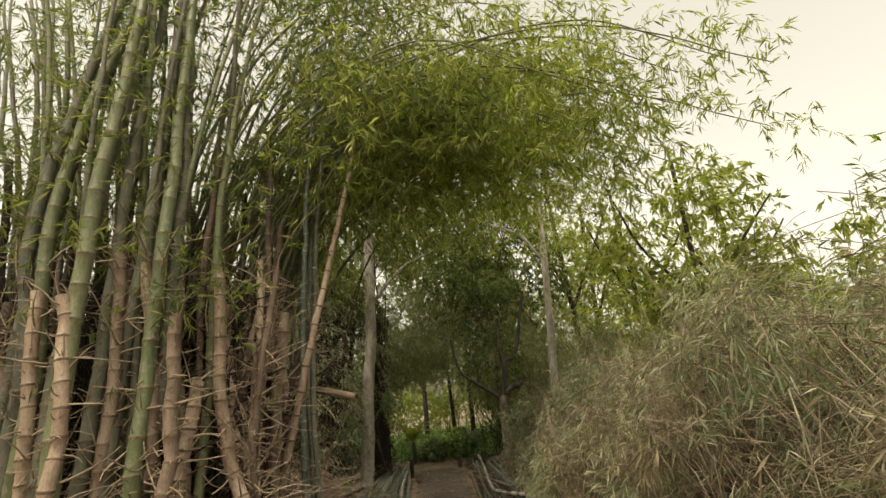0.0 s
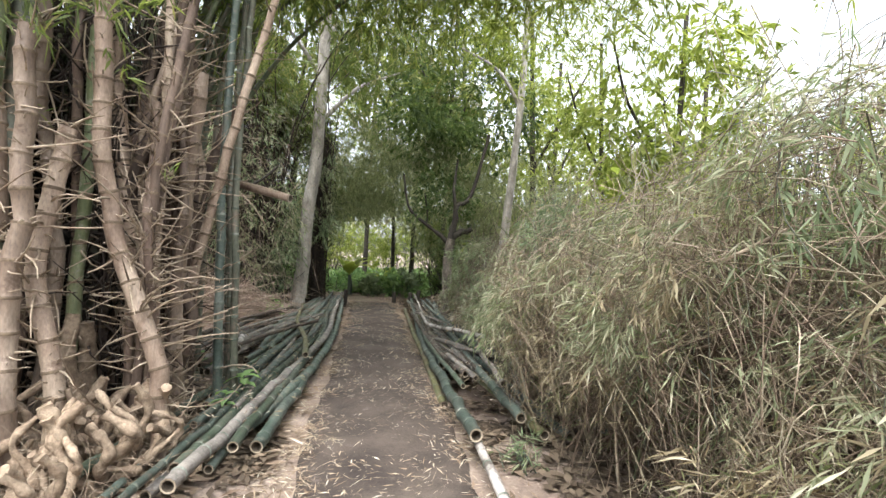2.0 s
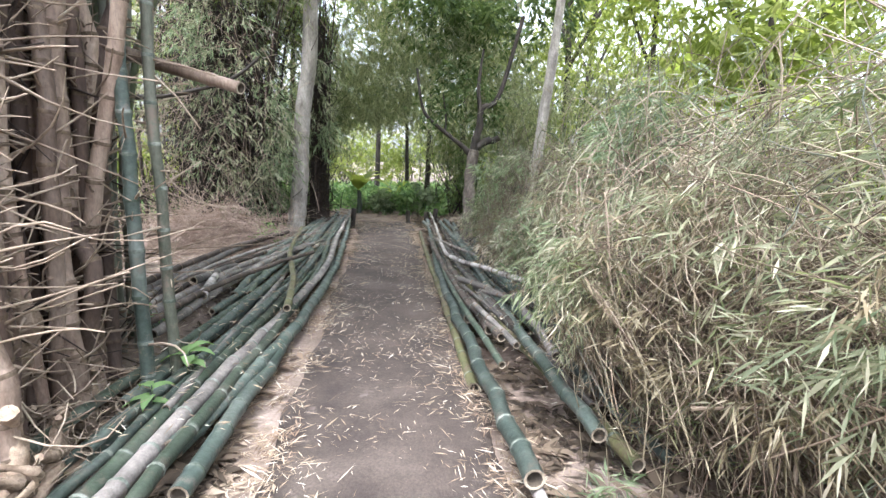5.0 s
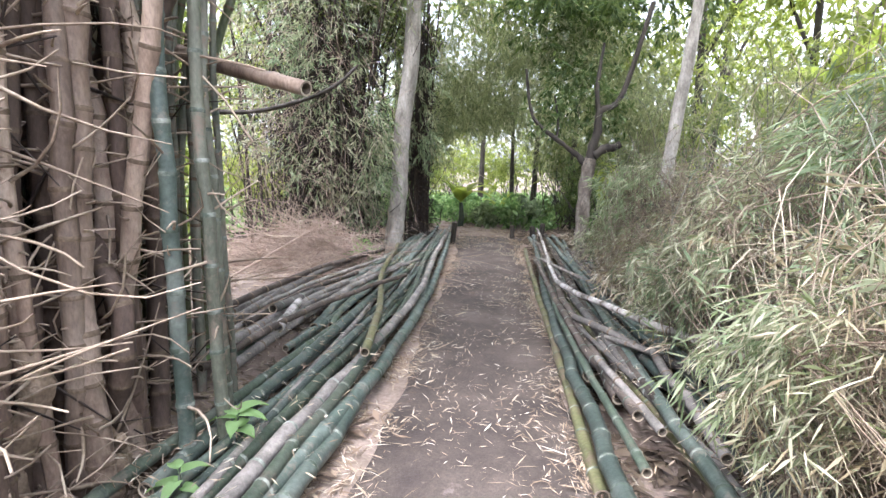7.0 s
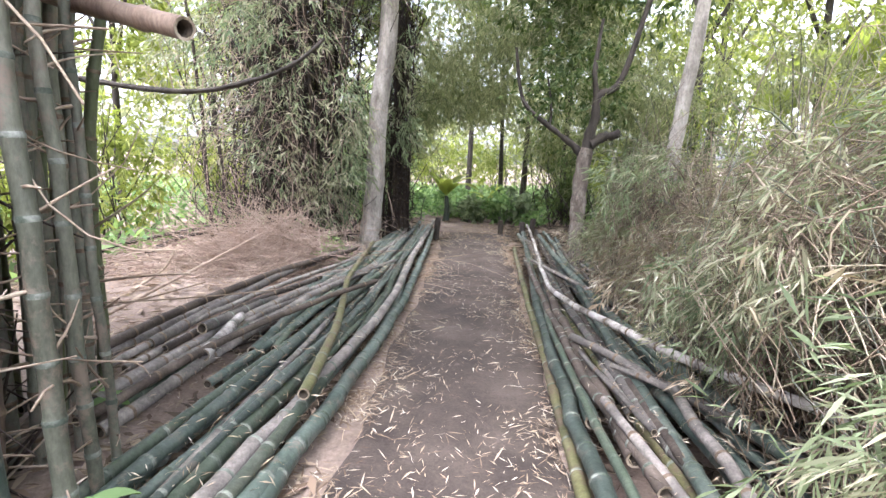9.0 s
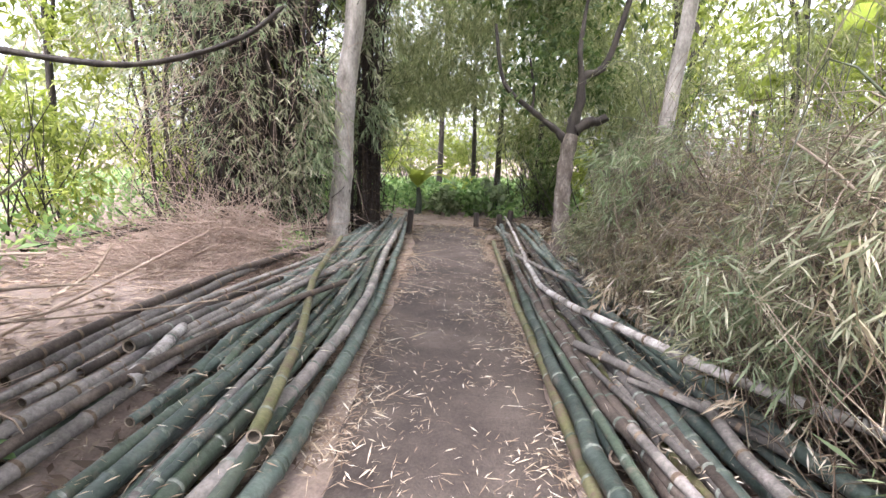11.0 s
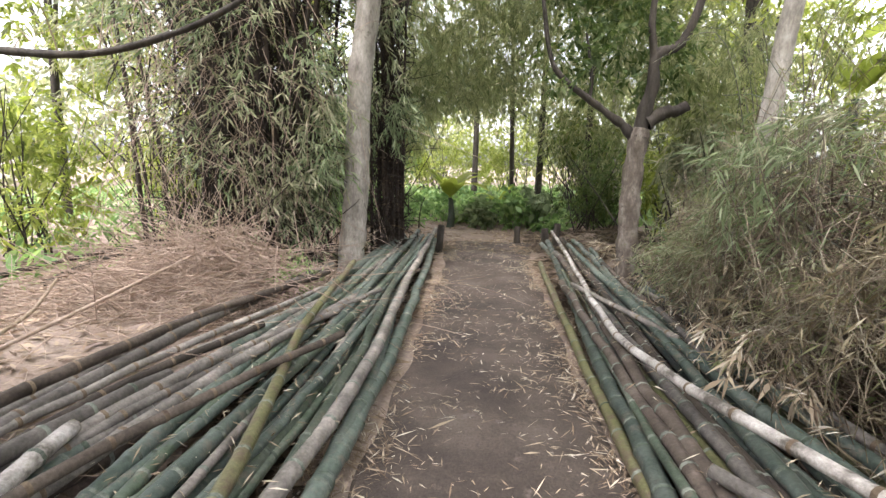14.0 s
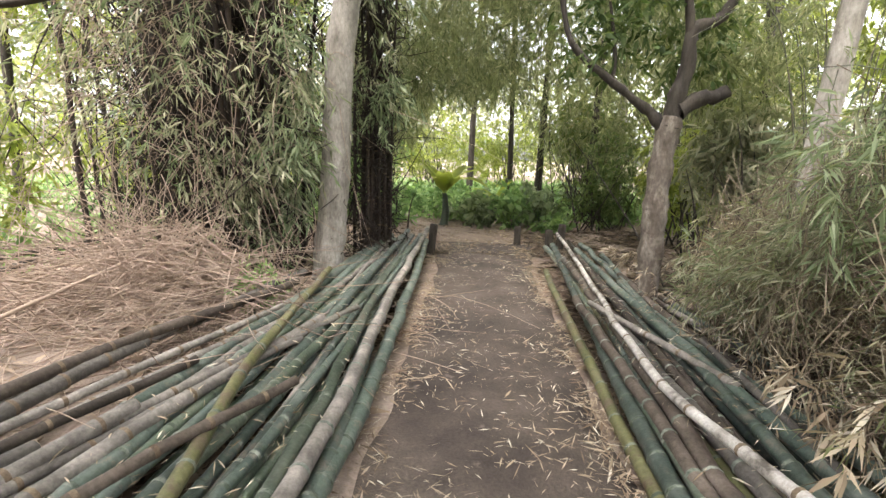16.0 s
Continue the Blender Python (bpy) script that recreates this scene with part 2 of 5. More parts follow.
def spline(p, s):
    """A Catmull-Rom curve through the points."""
    p = np.asarray(p, float)
    q = np.vstack([2 * p[0] - p[1], p, 2 * p[-1] - p[-2]])
    u = np.clip(np.asarray(s) * (len(p) - 1), 0, len(p) - 1 - 1e-6)
    i = u.astype(int)
    f = (u - i)[:, None]
    a, b, c, d = q[i], q[i + 1], q[i + 2], q[i + 3]
    return 0.5 * (2 * b + (c - a) * f + (2 * a - 5 * b + 4 * c - d) * f**2 + (3 * b - a - 3 * c + d) * f**3)


def tube(pts, radii, n=8):
    """Rings along a line: vertices and quads."""
    pts = np.asarray(pts, float)
    radii = np.broadcast_to(np.asarray(radii, float), (len(pts),))
    t = unit(np.gradient(pts, axis=0))
    ref = np.array([0, 0, 1.0]) if abs(t[:, 2]).mean() < 0.8 else np.array([1.0, 0, 0])
    a = unit(np.cross(t, ref))
    b = np.cross(t, a)
    ang = np.linspace(0, 2 * np.pi, n, endpoint=False)
    v = pts[:, None] + radii[:, None, None] * (np.cos(ang)[:, None] * a[:, None] + np.sin(ang)[:, None] * b[:, None])
    i = np.arange(len(pts) - 1)[:, None] * n
    j = np.arange(n)
    k = (j + 1) % n
    f = np.stack([i + j, i + k, i + n + k, i + n + j], -1).reshape(-1, 4)
    return v.reshape(-1, 3), f


def sticks(a, c, b, r0, r1, segs=4, n=3):
    """Many thin bent twigs from a by way of c to b at once."""
    a, b, c = (np.asarray(q, float) for q in (a, b, c))
    count = len(a)
    s = np.linspace(0, 1, segs + 1)[None, :, None]
    p = a[:, None] * (1 - s) ** 2 + 2 * c[:, None] * s * (1 - s) + b[:, None] * s**2
    t = unit(b - a)
    u = unit(np.cross(t, rng.normal(size=(count, 3))))
    w = np.cross(t, u)
    rad = np.asarray(r0).reshape(-1, 1) * (1 - s[..., 0]) + np.asarray(r1).reshape(-1, 1) * s[..., 0]
    ang = np.linspace(0, 2 * np.pi, n, endpoint=False)
    ring = np.cos(ang)[:, None] * u[:, None] + np.sin(ang)[:, None] * w[:, None]
    v = p[:, :, None] + rad[:, :, None, None] * ring[:, None]
    base = (np.arange(count) * (segs + 1) * n)[:, None, None]
    i = (np.arange(segs) * n)[None, :, None]
    j = np.arange(n)[None, None]
    k = (j + 1) % n
    f = np.stack([base + i + j, base + i + k, base + i + n + k, base + i + n + j], -1).reshape(-1, 4)
    return v.reshape(-1, 3), f


def leaves(base, way, length, width, sag=0.15, flat=None):
    """Lance-shaped leaves, each folded along its middle."""
    count = len(base)
    way = unit(way)
    side = unit(np.cross(way, rng.normal(size=(count, 3)) if flat is None else flat))
    length = np.broadcast_to(length, (count,))[:, None]
    width = np.broadcast_to(width, (count,))[:, None]
    down = np.array([0, 0, -1.0]) * length
    mid = base + way * length * 0.42 + down * sag * 0.2
    up = np.cross(side, way) * width * 0.18
    v = np.stack([base, mid + side * width / 2 + up, base + way * length + down * sag, mid - side * width / 2 + up], 1)
    f = np.arange(count * 4).reshape(-1, 4)
    return v.reshape(-1, 3), f


def sprays(base, way, per=8, size=(0.09, 0.18), ratio=0.12, twig=0.2, spread=0.6, droop=0.5, sag=0.15):
    """Twig ends with leaves fanning from them."""
    count = len(base)
    d = unit(unit(way) + np.array([0, 0, -droop]))
    s = rng.uniform(0, 1, (count, per, 1)) * twig
    b = base[:, None] + d[:, None] * s + rng.normal(0, 0.008, (count, per, 3))
    w = d[:, None] + rng.normal(0, spread, (count, per, 3)) * np.array([1, 1, 0.7]) + np.array([0, 0, -0.25 * droop])
    length = rng.uniform(*size, count * per)
    return leaves(b.reshape(-1, 3), w.reshape(-1, 3), length, length * ratio * rng.uniform(0.7, 1.3, count * per), sag)


def inside(centre, radii, count, shell=0.5):
    """Points in an egg-shaped crown, more of them near its skin, in uneven clumps."""
    d = unit(rng.normal(size=(count * 4, 3)))
    p = d * (shell + (1 - shell) * rng.uniform(0, 1, (count * 4, 1))) * np.asarray(radii) + np.asarray(centre)
    lump = np.sin(p[:, 0] * 2.1 + 1.3 * p[:, 2]) + np.sin(p[:, 1] * 2.3 + 0.7 * p[:, 0]) + np.sin(p[:, 2] * 2.7 + 1.1 * p[:, 1])
    order = np.argsort(-(lump + rng.normal(0, 1.1, len(p))))
    return p[order[:count]]


def culm_line(points, spacing=0.26, phase=0.0, wobble=0.006):
    """Places along a culm, with the rings of its nodes, and where the ring faces are."""
    fine = spline(points, np.linspace(0, 1, 60))
    lengths = np.concatenate([[0], np.cumsum(np.linalg.norm(np.diff(fine, axis=0), axis=1))])
    total = lengths[-1]
    at, swell, ring = [0.0], [1.0], []
    s = spacing * (0.35 + phase)
    while s < total - 0.06:
        for o, k in ((-0.03, 0.99), (-0.007, 1.07), (0.006, 1.13), (0.014, 1.04), (0.03, 0.97)):
            if o == 0.006:
                ring.append(len(at) - 1)
                ring.append(len(at))
            at.append(s + o)
            swell.append(k)
        s += spacing * rng.uniform(0.82, 1.15)
    at.append(total)
    swell.append(1.0)
    at = np.array(at)
    pts = np.stack([np.interp(at, lengths, fine[:, i]) for i in range(3)], 1)
    knots = np.arange(0, total + spacing, spacing)
    kink = rng.normal(0, wobble, (len(knots), 3))
    kink[0] = 0
    pts = pts + np.stack([np.interp(at, knots, kink[:, i]) for i in range(3)], 1)
    return pts, np.array(swell), at / total, ring


def culm(points, r0, r1, spacing=0.26, n=9, hollow=False):
    """A bamboo culm: slot 0 skin, 1 node rings; and its open sawn ends where it is hollow."""
    pts, swell, along, ring = culm_line(points, spacing, rng.uniform(0, 0.6), 0.004 + 0.09 * r0)
    rad = (r0 * (1 - along) + r1 * along) * swell
    v, f = tube(pts, rad, n)
    g = Geo()
    g.add(v, f)
    rows = np.zeros(len(f), int)
    for k in ring:
        rows[k * n:(k + 1) * n] = 1
    g.f = [(f[rows == 0], 0), (f[rows == 1], 1)] if rows.any() else [(f, 0)]
    last = len(pts) - 1
    j = np.arange(n)
    k = (j + 1) % n
    ends = []
    for end, nxt in ((0, 1), (last, last - 1)):
        way = unit((pts[end] - pts[nxt])[None])[0]
        rim = np.arange(n) + end * n
        if hollow:
            out = v[rim] + way * 0.002
            ring_in = pts[end] + way * 0.002 + (v[rim] - pts[end]) * 0.74
            e = Geo()
            e.add(np.vstack([out, ring_in, ring_in - way * 0.1]), np.stack([j, k, n + k, n + j], -1), 0)
            e.f.append((np.stack([n + j, n + k, 2 * n + k, 2 * n + j], -1), 1))
            e.f.append((np.array([2 * n + j]), 1))
            ends.append(e)
        else:
            g.f.append((rim[None], 0))
    return g, ends


def bamboo(name, points, r0, r1, skin, rings, spacing, n, hollow, parent=None, label=""):
    """A culm or pole with the sawn ends as its parts."""
    g, ends = culm(points, r0, r1, spacing, n, hollow)
    ob = part(name, g, [skin, rings], parent, label)
    for e in ends:
        part("cut_end", e, [CUT, INSIDE], ob)
    return ob


def ground_height(x, y):
    side = np.clip((np.abs(x) - 0.7) / 1.2, 0, 1)
    bump = 0.05 * np.sin(1.7 * x + 0.6 * y) + 0.04 * np.sin(2.9 * y - 1.3 * x) + 0.025 * np.sin(6.1 * x + 4.7 * y)
    rise = np.where(x < 0, 0.1, 0.02) * np.clip((np.abs(x) - 1) / 2.5, 0, 1)
    # ground lowered under both stacks, added to darken the gaps between poles
    pole_dip = 0.2 * np.clip((x - 0.72) / 0.12, 0, 1) * np.clip((2.9 - x) / 0.5, 0, 1) * np.clip((y - 5.6) / 0.8, 0, 1) * np.clip((13.2 - y) / 0.8, 0, 1)
    pole_dip = pole_dip + 0.09 * np.clip((-x - 0.8) / 0.12, 0, 1) * np.clip((2.0 + x) / 0.4, 0, 1) * np.clip((y - 7.0) / 0.8, 0, 1) * np.clip((12.6 - y) / 0.8, 0, 1)
    return -0.035 + side * (bump * 0.6 + 0.03 + rise) - pole_dip


# ---- setting ----
xs = np.concatenate([[-400, -150, -70, -35, -20, -13], np.linspace(-9, 9, 145), [13, 20, 35, 70, 150, 400]])
ys = np.concatenate([[-400, -150, -60, -25, -10], np.linspace(-5, 26, 200), [32, 45, 80, 160, 400]])
gx, gy = np.meshgrid(xs, ys)
gz = ground_height(gx, gy) + rng.normal(0, 0.006, gx.shape) * (np.abs(gx) > 0.8)
cols = len(xs)
ii, jj = np.meshgrid(np.arange(len(ys) - 1), np.arange(cols - 1), indexing="ij")
gf = np.stack([ii * cols + jj, ii * cols + jj + 1, (ii + 1) * cols + jj + 1, (ii + 1) * cols + jj], -1).reshape(-1, 4)
ground = part("ground", Geo().add(np.stack([gx, gy, gz], -1), gf), SOIL, kind="structure", label="dry brown soil strewn with fallen bamboo leaves")

py = np.linspace(-5, 15.6, 160)
px = np.linspace(-1, 1, 15)
qx, qy = np.meshgrid(px, py)
half = 0.645 + 0.025 * np.sin(qy * 2.3) + 0.02 * np.sin(qy * 7.1 + 2) + 0.25 * np.clip((qy - 14) / 1.6, 0, 1)
qz = 0.004 - 0.012 * qx**4 - 0.045 * (np.abs(qx) > 0.99) + 0.002 * np.sin(9 * qy + 5 * qx)
ii, jj = np.meshgrid(np.arange(159), np.arange(14), indexing="ij")
qf = np.stack([ii * 15 + jj, ii * 15 + jj + 1, (ii + 1) * 15 + jj + 1, (ii + 1) * 15 + jj], -1).reshape(-1, 4)
part("path", Geo().add(np.stack([qx * half, qy, qz], -1), qf), PATHM, kind="structure", label="worn grey-brown path with a trodden dusty surface")


def litter(name, label, count, x0, x1, y0, y1, size, ratio, mat, edge=0.0, lift=0.004):
    x = rng.uniform(x0, x1, count)
    if edge:
        x = np.sign(x) * np.abs(x / x1) ** edge * x1
    y = rng.uniform(y0, y1, count)
    patch = np.sin(3.1 * x + 1.9 * y) + np.sin(5.3 * y - 4.0 * x + 1) + np.sin(9.0 * y + 7.0 * x) + rng.normal(0, 1.0, count)
    keep = patch > -0.5
    x, y = x[keep], y[keep]
    count = len(x)
    z = np.where(np.abs(x) < 0.66, 0.008, ground_height(x, y) + 0.012) + rng.uniform(0, lift, count)
    a = rng.uniform(0, 2 * np.pi, count)
    way = np.stack([np.cos(a), np.sin(a), rng.normal(0.03, 0.1, count)], -1)
    length = rng.uniform(*size, count) * rng.choice([1, 1, 1.5], count)
    v, f = leaves(np.stack([x, y, z], -1), way, length, length * ratio * rng.uniform(0.5, 1.6, count), 0.0, np.array([0, 0, 1.0]) + rng.normal(0, 0.2, (count, 3)))
    ob = part(name, Geo().add(v, f), mat, kind="stuff")
    return tagged(ob, label, "leaf litter")


litter("leaf_litter", "pale dry bamboo leaves scattered over the path", 10500, -0.75, 0.75, 1, 16, (0.01, 0.065), 0.1, LITTER, 0.75, 0.01)
litter("straw_litter", "straw-coloured bamboo sheaths along the path edges", 3200, -0.85, 0.85, 2, 15, (0.04, 0.12), 0.055, LITTER, 0.35, 0.03)
litter("straw_litter", "thin pale straws lying across the path", 1700, -0.7, 0.7, 1, 15.5, (0.04, 0.11), 0.05, LITTER, 0.8, 0.012)
litter("ground_litter", "brown fallen leaves covering the soil beside the path", 20000, -6, -0.7, 2, 17, (0.05, 0.14), 0.22, LITTER_BROWN, 0, 0.03)
# these two dark layers paint shade on the ground under thicket and poles
litter("ground_litter", "fallen leaves under the thicket, darkened for the shade there", 26000, 0.72, 4, 2, 17, (0.06, 0.16), 0.28, LITTER_SHADE, 0, 0.04)
litter("ground_litter", "fallen leaves between the stacked poles, darkened for the shade there", 12000, -1.65, -0.85, 4.6, 14.2, (0.06, 0.15), 0.28, LITTER_SHADE, 0, 0.05)
litter("ground_litter", "reddish leaves over the clearing where the path ends", 5000, -3, 3, 14.5, 18.5, (0.05, 0.12), 0.25, LITTER_BROWN, 0, 0.02)

for x0, x1 in ((-1.05, -0.5), (0.5, 0.95)):
    litter("straw_litter", "matted straw and leaf bits between path and poles", 9000, x0, x1, 2, 15.2, (0.03, 0.09), 0.1, LITTER_BROWN, 0, 0.03)
    litter("straw_litter", "pale straw strewn between path and poles", 1700, x0, x1, 2, 15.2, (0.04, 0.11), 0.06, LITTER, 0, 0.035)

# ---- cut bamboo poles lying beside the path ----
def pole(points, r, mat, label, group, taper=0.8, rings=NODE_PALE, name="bamboo_pole"):
    ob = bamboo(name, points, r, r * taper, mat, rings, rng.uniform(0.24, 0.38), 10, True)
    return tagged(ob, label, "bamboo pole", group)


LOOKS = [(POLE_BLUE, "blue-green cut bamboo pole with pale node rings"), (POLE_GREEN, "green cut bamboo pole with pale node rings"),
         (POLE_GREY, "weathered grey-brown cut bamboo pole"), (POLE_YELLOW, "yellowing cut bamboo pole"),
         (POLE_BROWN, "rotting dark brown bamboo pole")]
LEFT = "poles stacked on the left of the path"
RIGHT = "poles stacked on the right of the path"
pole([(-1.02, 5.48, 0.15), (-0.78, 7.4, 0.1), (-0.7, 9.4, 0.09), (-0.74, 12, 0.12), (-0.84, 14.4, 0.2)], 0.052, POLE_BLUE, "thick blue-green bamboo pole with an open cut end", LEFT)
for i in range(26):
    s = (i % 13 + 0.6 * rng.uniform(0, 1)) / 13
    layer = i // 13
    r = rng.uniform(0.027, 0.055) * (1 - 0.15 * layer)
    z = 0.03 + r + layer * 0.085
    look_i = rng.choice(5, p=[0.5, 0.28, 0.13, 0.03, 0.06])
    y0 = rng.uniform(4.3, 5.9) if s < 0.55 else rng.uniform(7.2, 8.2)
    k = (9 - y0) / 3.6
    cross = rng.normal(0, 0.11) * (1 + layer)
    near = (-0.68 - 1.2 * s - k * (0.34 - 0.15 * s) + cross, y0, z + rng.uniform(0, 0.04))
    mid = (-0.76 - 1.12 * s + 0.3 * cross, 9, z + 0.02)
    mid2 = (-0.84 - 0.74 * s - 0.2 * cross, 11.6, z + 0.07)
    far = (-0.88 - 0.5 * s - 0.4 * cross, rng.uniform(13.2, 15.0), z + 0.14 + rng.uniform(-0.02, 0.05))
    mat, text = LOOKS[look_i]
    pole([near, mid, mid2, far], r, mat, text, LEFT)
pole([(-0.84, 7.3, 0.29), (-0.99, 8.42, 0.28), (-1.12, 9.06, 0.28), (-1.3, 9.85, 0.28), (-1.4, 10.9, 0.3), (-1.48, 12.0, 0.32)], 0.034, POLE_YELLOW, "yellow-green bamboo pole lying across the stack", LEFT)
for i in range(11):
    s = i / 10
    x, y = -1.75 - 0.75 * s + rng.normal(0, 0.08), 6.9 + rng.uniform(0, 1.2)
    z = 0.1 + 0.1 * rng.uniform(0, 1) + 0.05
    run = rng.uniform(2.0, 4.2)
    turn = rng.uniform(0.0, 0.35)
    pole([(x, y, z), (x + 0.3 * run * turn, y + run * 0.5, z + 0.04), (x + run * turn, y + run, z + 0.06)], rng.uniform(0.026, 0.045), (POLE_GREY, POLE_BROWN, POLE_GREY, POLE_GREY)[i % 4],
         "old grey-brown bamboo pole lying on dry soil", LEFT, rings=NODE_DARK)
pole([(-1.89, 8.12, 0.31), (-1.87, 8.6, 0.27), (-1.8, 9.2, 0.22)], 0.042, POLE_GREY, "short pale bamboo offcut with an open end", LEFT)
pole([(-1.7, 7.8, 0.25), (-1.76, 8.15, 0.26), (-1.84, 8.6, 0.25)], 0.045, POLE_WHITE, "short pale bamboo offcut with an open end", LEFT)

pole([(0.64, 5.08, 0.2), (0.66, 7.0, 0.14), (0.7, 9.5, 0.1), (0.86, 12.4, 0.14), (0.95, 14.4, 0.22)], 0.05, POLE_BLUE, "thick blue-green bamboo pole with an open cut end", RIGHT)
pole([(0.6, 6.3, 0.03), (0.635, 8.6, 0.045), (0.66, 10.6, 0.05), (0.7, 13.2, 0.1)], 0.04, POLE_YELLOW, "mottled yellow-brown bamboo pole edging the path", RIGHT)
pole([(0.76, 6.2, 0.24), (0.72, 8.0, 0.2), (0.76, 10.0, 0.15), (0.86, 12.4, 0.2)], 0.026, POLE_GREEN, "thin green bamboo pole on the stack", RIGHT)
pole([(0.67, 4.3, 0.05), (0.66, 4.75, 0.1), (0.68, 5.4, 0.12)], 0.036, POLE_WHITE, "short pale bamboo piece under the stack", RIGHT)
for i in range(20):
    s = (i % 10 + rng.uniform(0, 0.8)) / 10
    layer = i // 10
    r = rng.uniform(0.02, 0.047)
    z = 0.02 + r + layer * 0.075
    look_i = rng.choice(5, p=[0.24, 0.14, 0.18, 0.06, 0.38])
    cross = rng.normal(0, 0.13)
    y0, y1 = rng.uniform(5.2, 8.2), rng.uniform(11.5, 15.3)
    def along(y, shift):
        return np.interp(y, [5, 7, 9, 11.6, 15], [0.76 + 1.3 * s, 0.75 + 1.1 * s, 0.74 + 0.88 * s, 0.86 + 0.62 * s, 0.9 + 0.6 * s]) + shift
    near = (along(y0, cross), y0, z + rng.uniform(0, 0.1))
    m1, m2 = y0 + (y1 - y0) * 0.35, y0 + (y1 - y0) * 0.7
    mat, text = LOOKS[look_i]
    pole([near, (along(m1, 0.3 * cross), m1, z + 0.03 + rng.uniform(0, 0.03)), (along(m2, -0.3 * cross), m2, z + 0.05), (along(y1, -0.8 * cross), y1, z + 0.09)], r, mat, text, RIGHT, rng.uniform(0.65, 0.95))
for i in range(12):
    x = 1.5 + 0.08 * i + rng.normal(0, 0.05)
    y0, y1 = rng.uniform(6.0, 8.0), rng.uniform(10.8, 13.0)
    z = rng.uniform(0.03, 0.12)
    mat, text = LOOKS[(4, 2, 0, 4, 4)[i % 5]]
    pole([(x + 0.35, y0, z + 0.06), (x + 0.05, y0 + 0.4 * (y1 - y0), z), (1.35 + 0.035 * i, y1, z + 0.1)], rng.uniform(0.024, 0.044), mat, text, RIGHT)
for i in range(9):
    x, y = rng.uniform(0.95, 1.7), rng.uniform(6.4, 10.5)
    run = rng.uniform(0.5, 1.4)
    a = min(rng.normal(0.3, 0.35), (x - 0.82) / run)
    pole([(x, y, 0.2), (x - 0.5 * run * a, y + 0.5 * run, 0.23), (x - run * a, y + run, 0.25)], rng.uniform(0.018, 0.036), POLE_GREY, "short broken grey bamboo piece on the stack", RIGHT, 0.9, NODE_DARK)
pole([(2.0, 6.7, 0.5), (1.5, 7.45, 0.46), (1.13, 8.22, 0.42), (0.94, 9.1, 0.34), (0.875, 9.84, 0.27), (0.88, 10.8, 0.26), (0.96, 12.2, 0.28), (1.03, 14.6, 0.36)], 0.03, POLE_WHITE,
     "pale lichen-spotted bamboo pole bent over the stack", RIGHT, 0.7, NODE_DARK)


def post(x, y, h, r, lean=0.0):
    g = Geo()
    z = np.array([-0.15, 0.0, 0.4 * h, 0.8 * h, h - 0.01, h])
    pts = np.stack([x + lean * z, np.full(6, y), z], -1)
    v, f = tube(pts, r * np.array([1.05, 1.1, 1.0, 1.02, 0.97, 0.8]), 10)
    g.add(v, f).add(v[-10:] + np.array([0, 0, 0.001]), np.arange(10)[None])
    return tagged(part("stump_post", g, BARK_DARK), "short dark wooden post stuck in the soil", "post", "posts holding the stacks")


post(0.56, 15.6, 0.3, 0.055)
post(-0.78, 14.6, 0.42, 0.06, 0.1)
post(-1.5, 14.2, 0.45, 0.05, -0.1)
post(0.98, 14.9, 0.36, 0.06, -0.05)
post(1.2, 15.3, 0.4, 0.06, 0.08)

# ---- great bamboo clump on the left ----
clump = thing("bamboo_clump", "dense bamboo clump with tan cut culms and tall green ones", "bamboo")
nodes_at = []


def add_culm(parent, points, r0, r1, mat, rings, spacing=0.26, n=9, hollow=False, label="", keep=True):
    ob = bamboo("culm", points, r0, r1, mat, rings, spacing, n, hollow, parent, label)
    if keep:
        nodes_at.append(spline(points, np.linspace(0.03, 1, 40)))
    return ob


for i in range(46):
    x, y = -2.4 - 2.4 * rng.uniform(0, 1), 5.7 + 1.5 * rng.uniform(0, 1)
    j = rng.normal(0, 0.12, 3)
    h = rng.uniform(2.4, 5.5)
    add_culm(clump, [(x, y, 0), (x + j[0], y + j[1], h * 0.5), (x + j[2], y, h)], rng.uniform(0.045, 0.06), 0.04, CULM_BLACK, NODE_DARK, 0.3, 7, False, "old culm inside the clump, coloured dark for shade")
FRONT = [
    [(-1.5, 5.2, 0.0), (-1.6, 5.25, 0.75), (-1.86, 5.3, 1.4), (-2.0, 5.3, 2.2), (-2.06, 5.35, 3.25)],
    [(-2.12, 4.75, 0.0), (-2.22, 4.8, 0.9), (-2.2, 4.85, 1.7), (-2.24, 4.9, 2.75)],
    [(-2.42, 4.95, 0.0), (-2.5, 4.95, 1.2), (-2.42, 5.0, 1.7), (-2.56, 5.0, 3.3)],
    [(-2.75, 5.0, 0.0), (-2.85, 5.05, 1.3), (-2.8, 5.05, 2.2), (-2.88, 5.1, 3.45)],
    [(-2.0, 4.9, 0.0), (-2.05, 4.95, 0.7), (-2.2, 5.0, 1.3), (-2.1, 5.1, 2.2)],
    [(-1.9, 5.6, 0.0), (-1.95, 5.7, 1.2), (-2.1, 5.7, 2.4), (-2.25, 5.7, 3.5)],
    [(-2.9, 4.7, 0.0), (-3.02, 4.7, 1.2), (-3.0, 4.75, 2.0), (-3.15, 4.8, 3.0)],
    [(-1.65, 5.9, 0.0), (-1.72, 5.95, 1.0), (-1.7, 6.0, 1.8), (-1.62, 6.0, 2.9)],
    [(-3.3, 4.9, 0.0), (-3.35, 4.9, 1.5), (-3.5, 4.95, 3.1)],
]
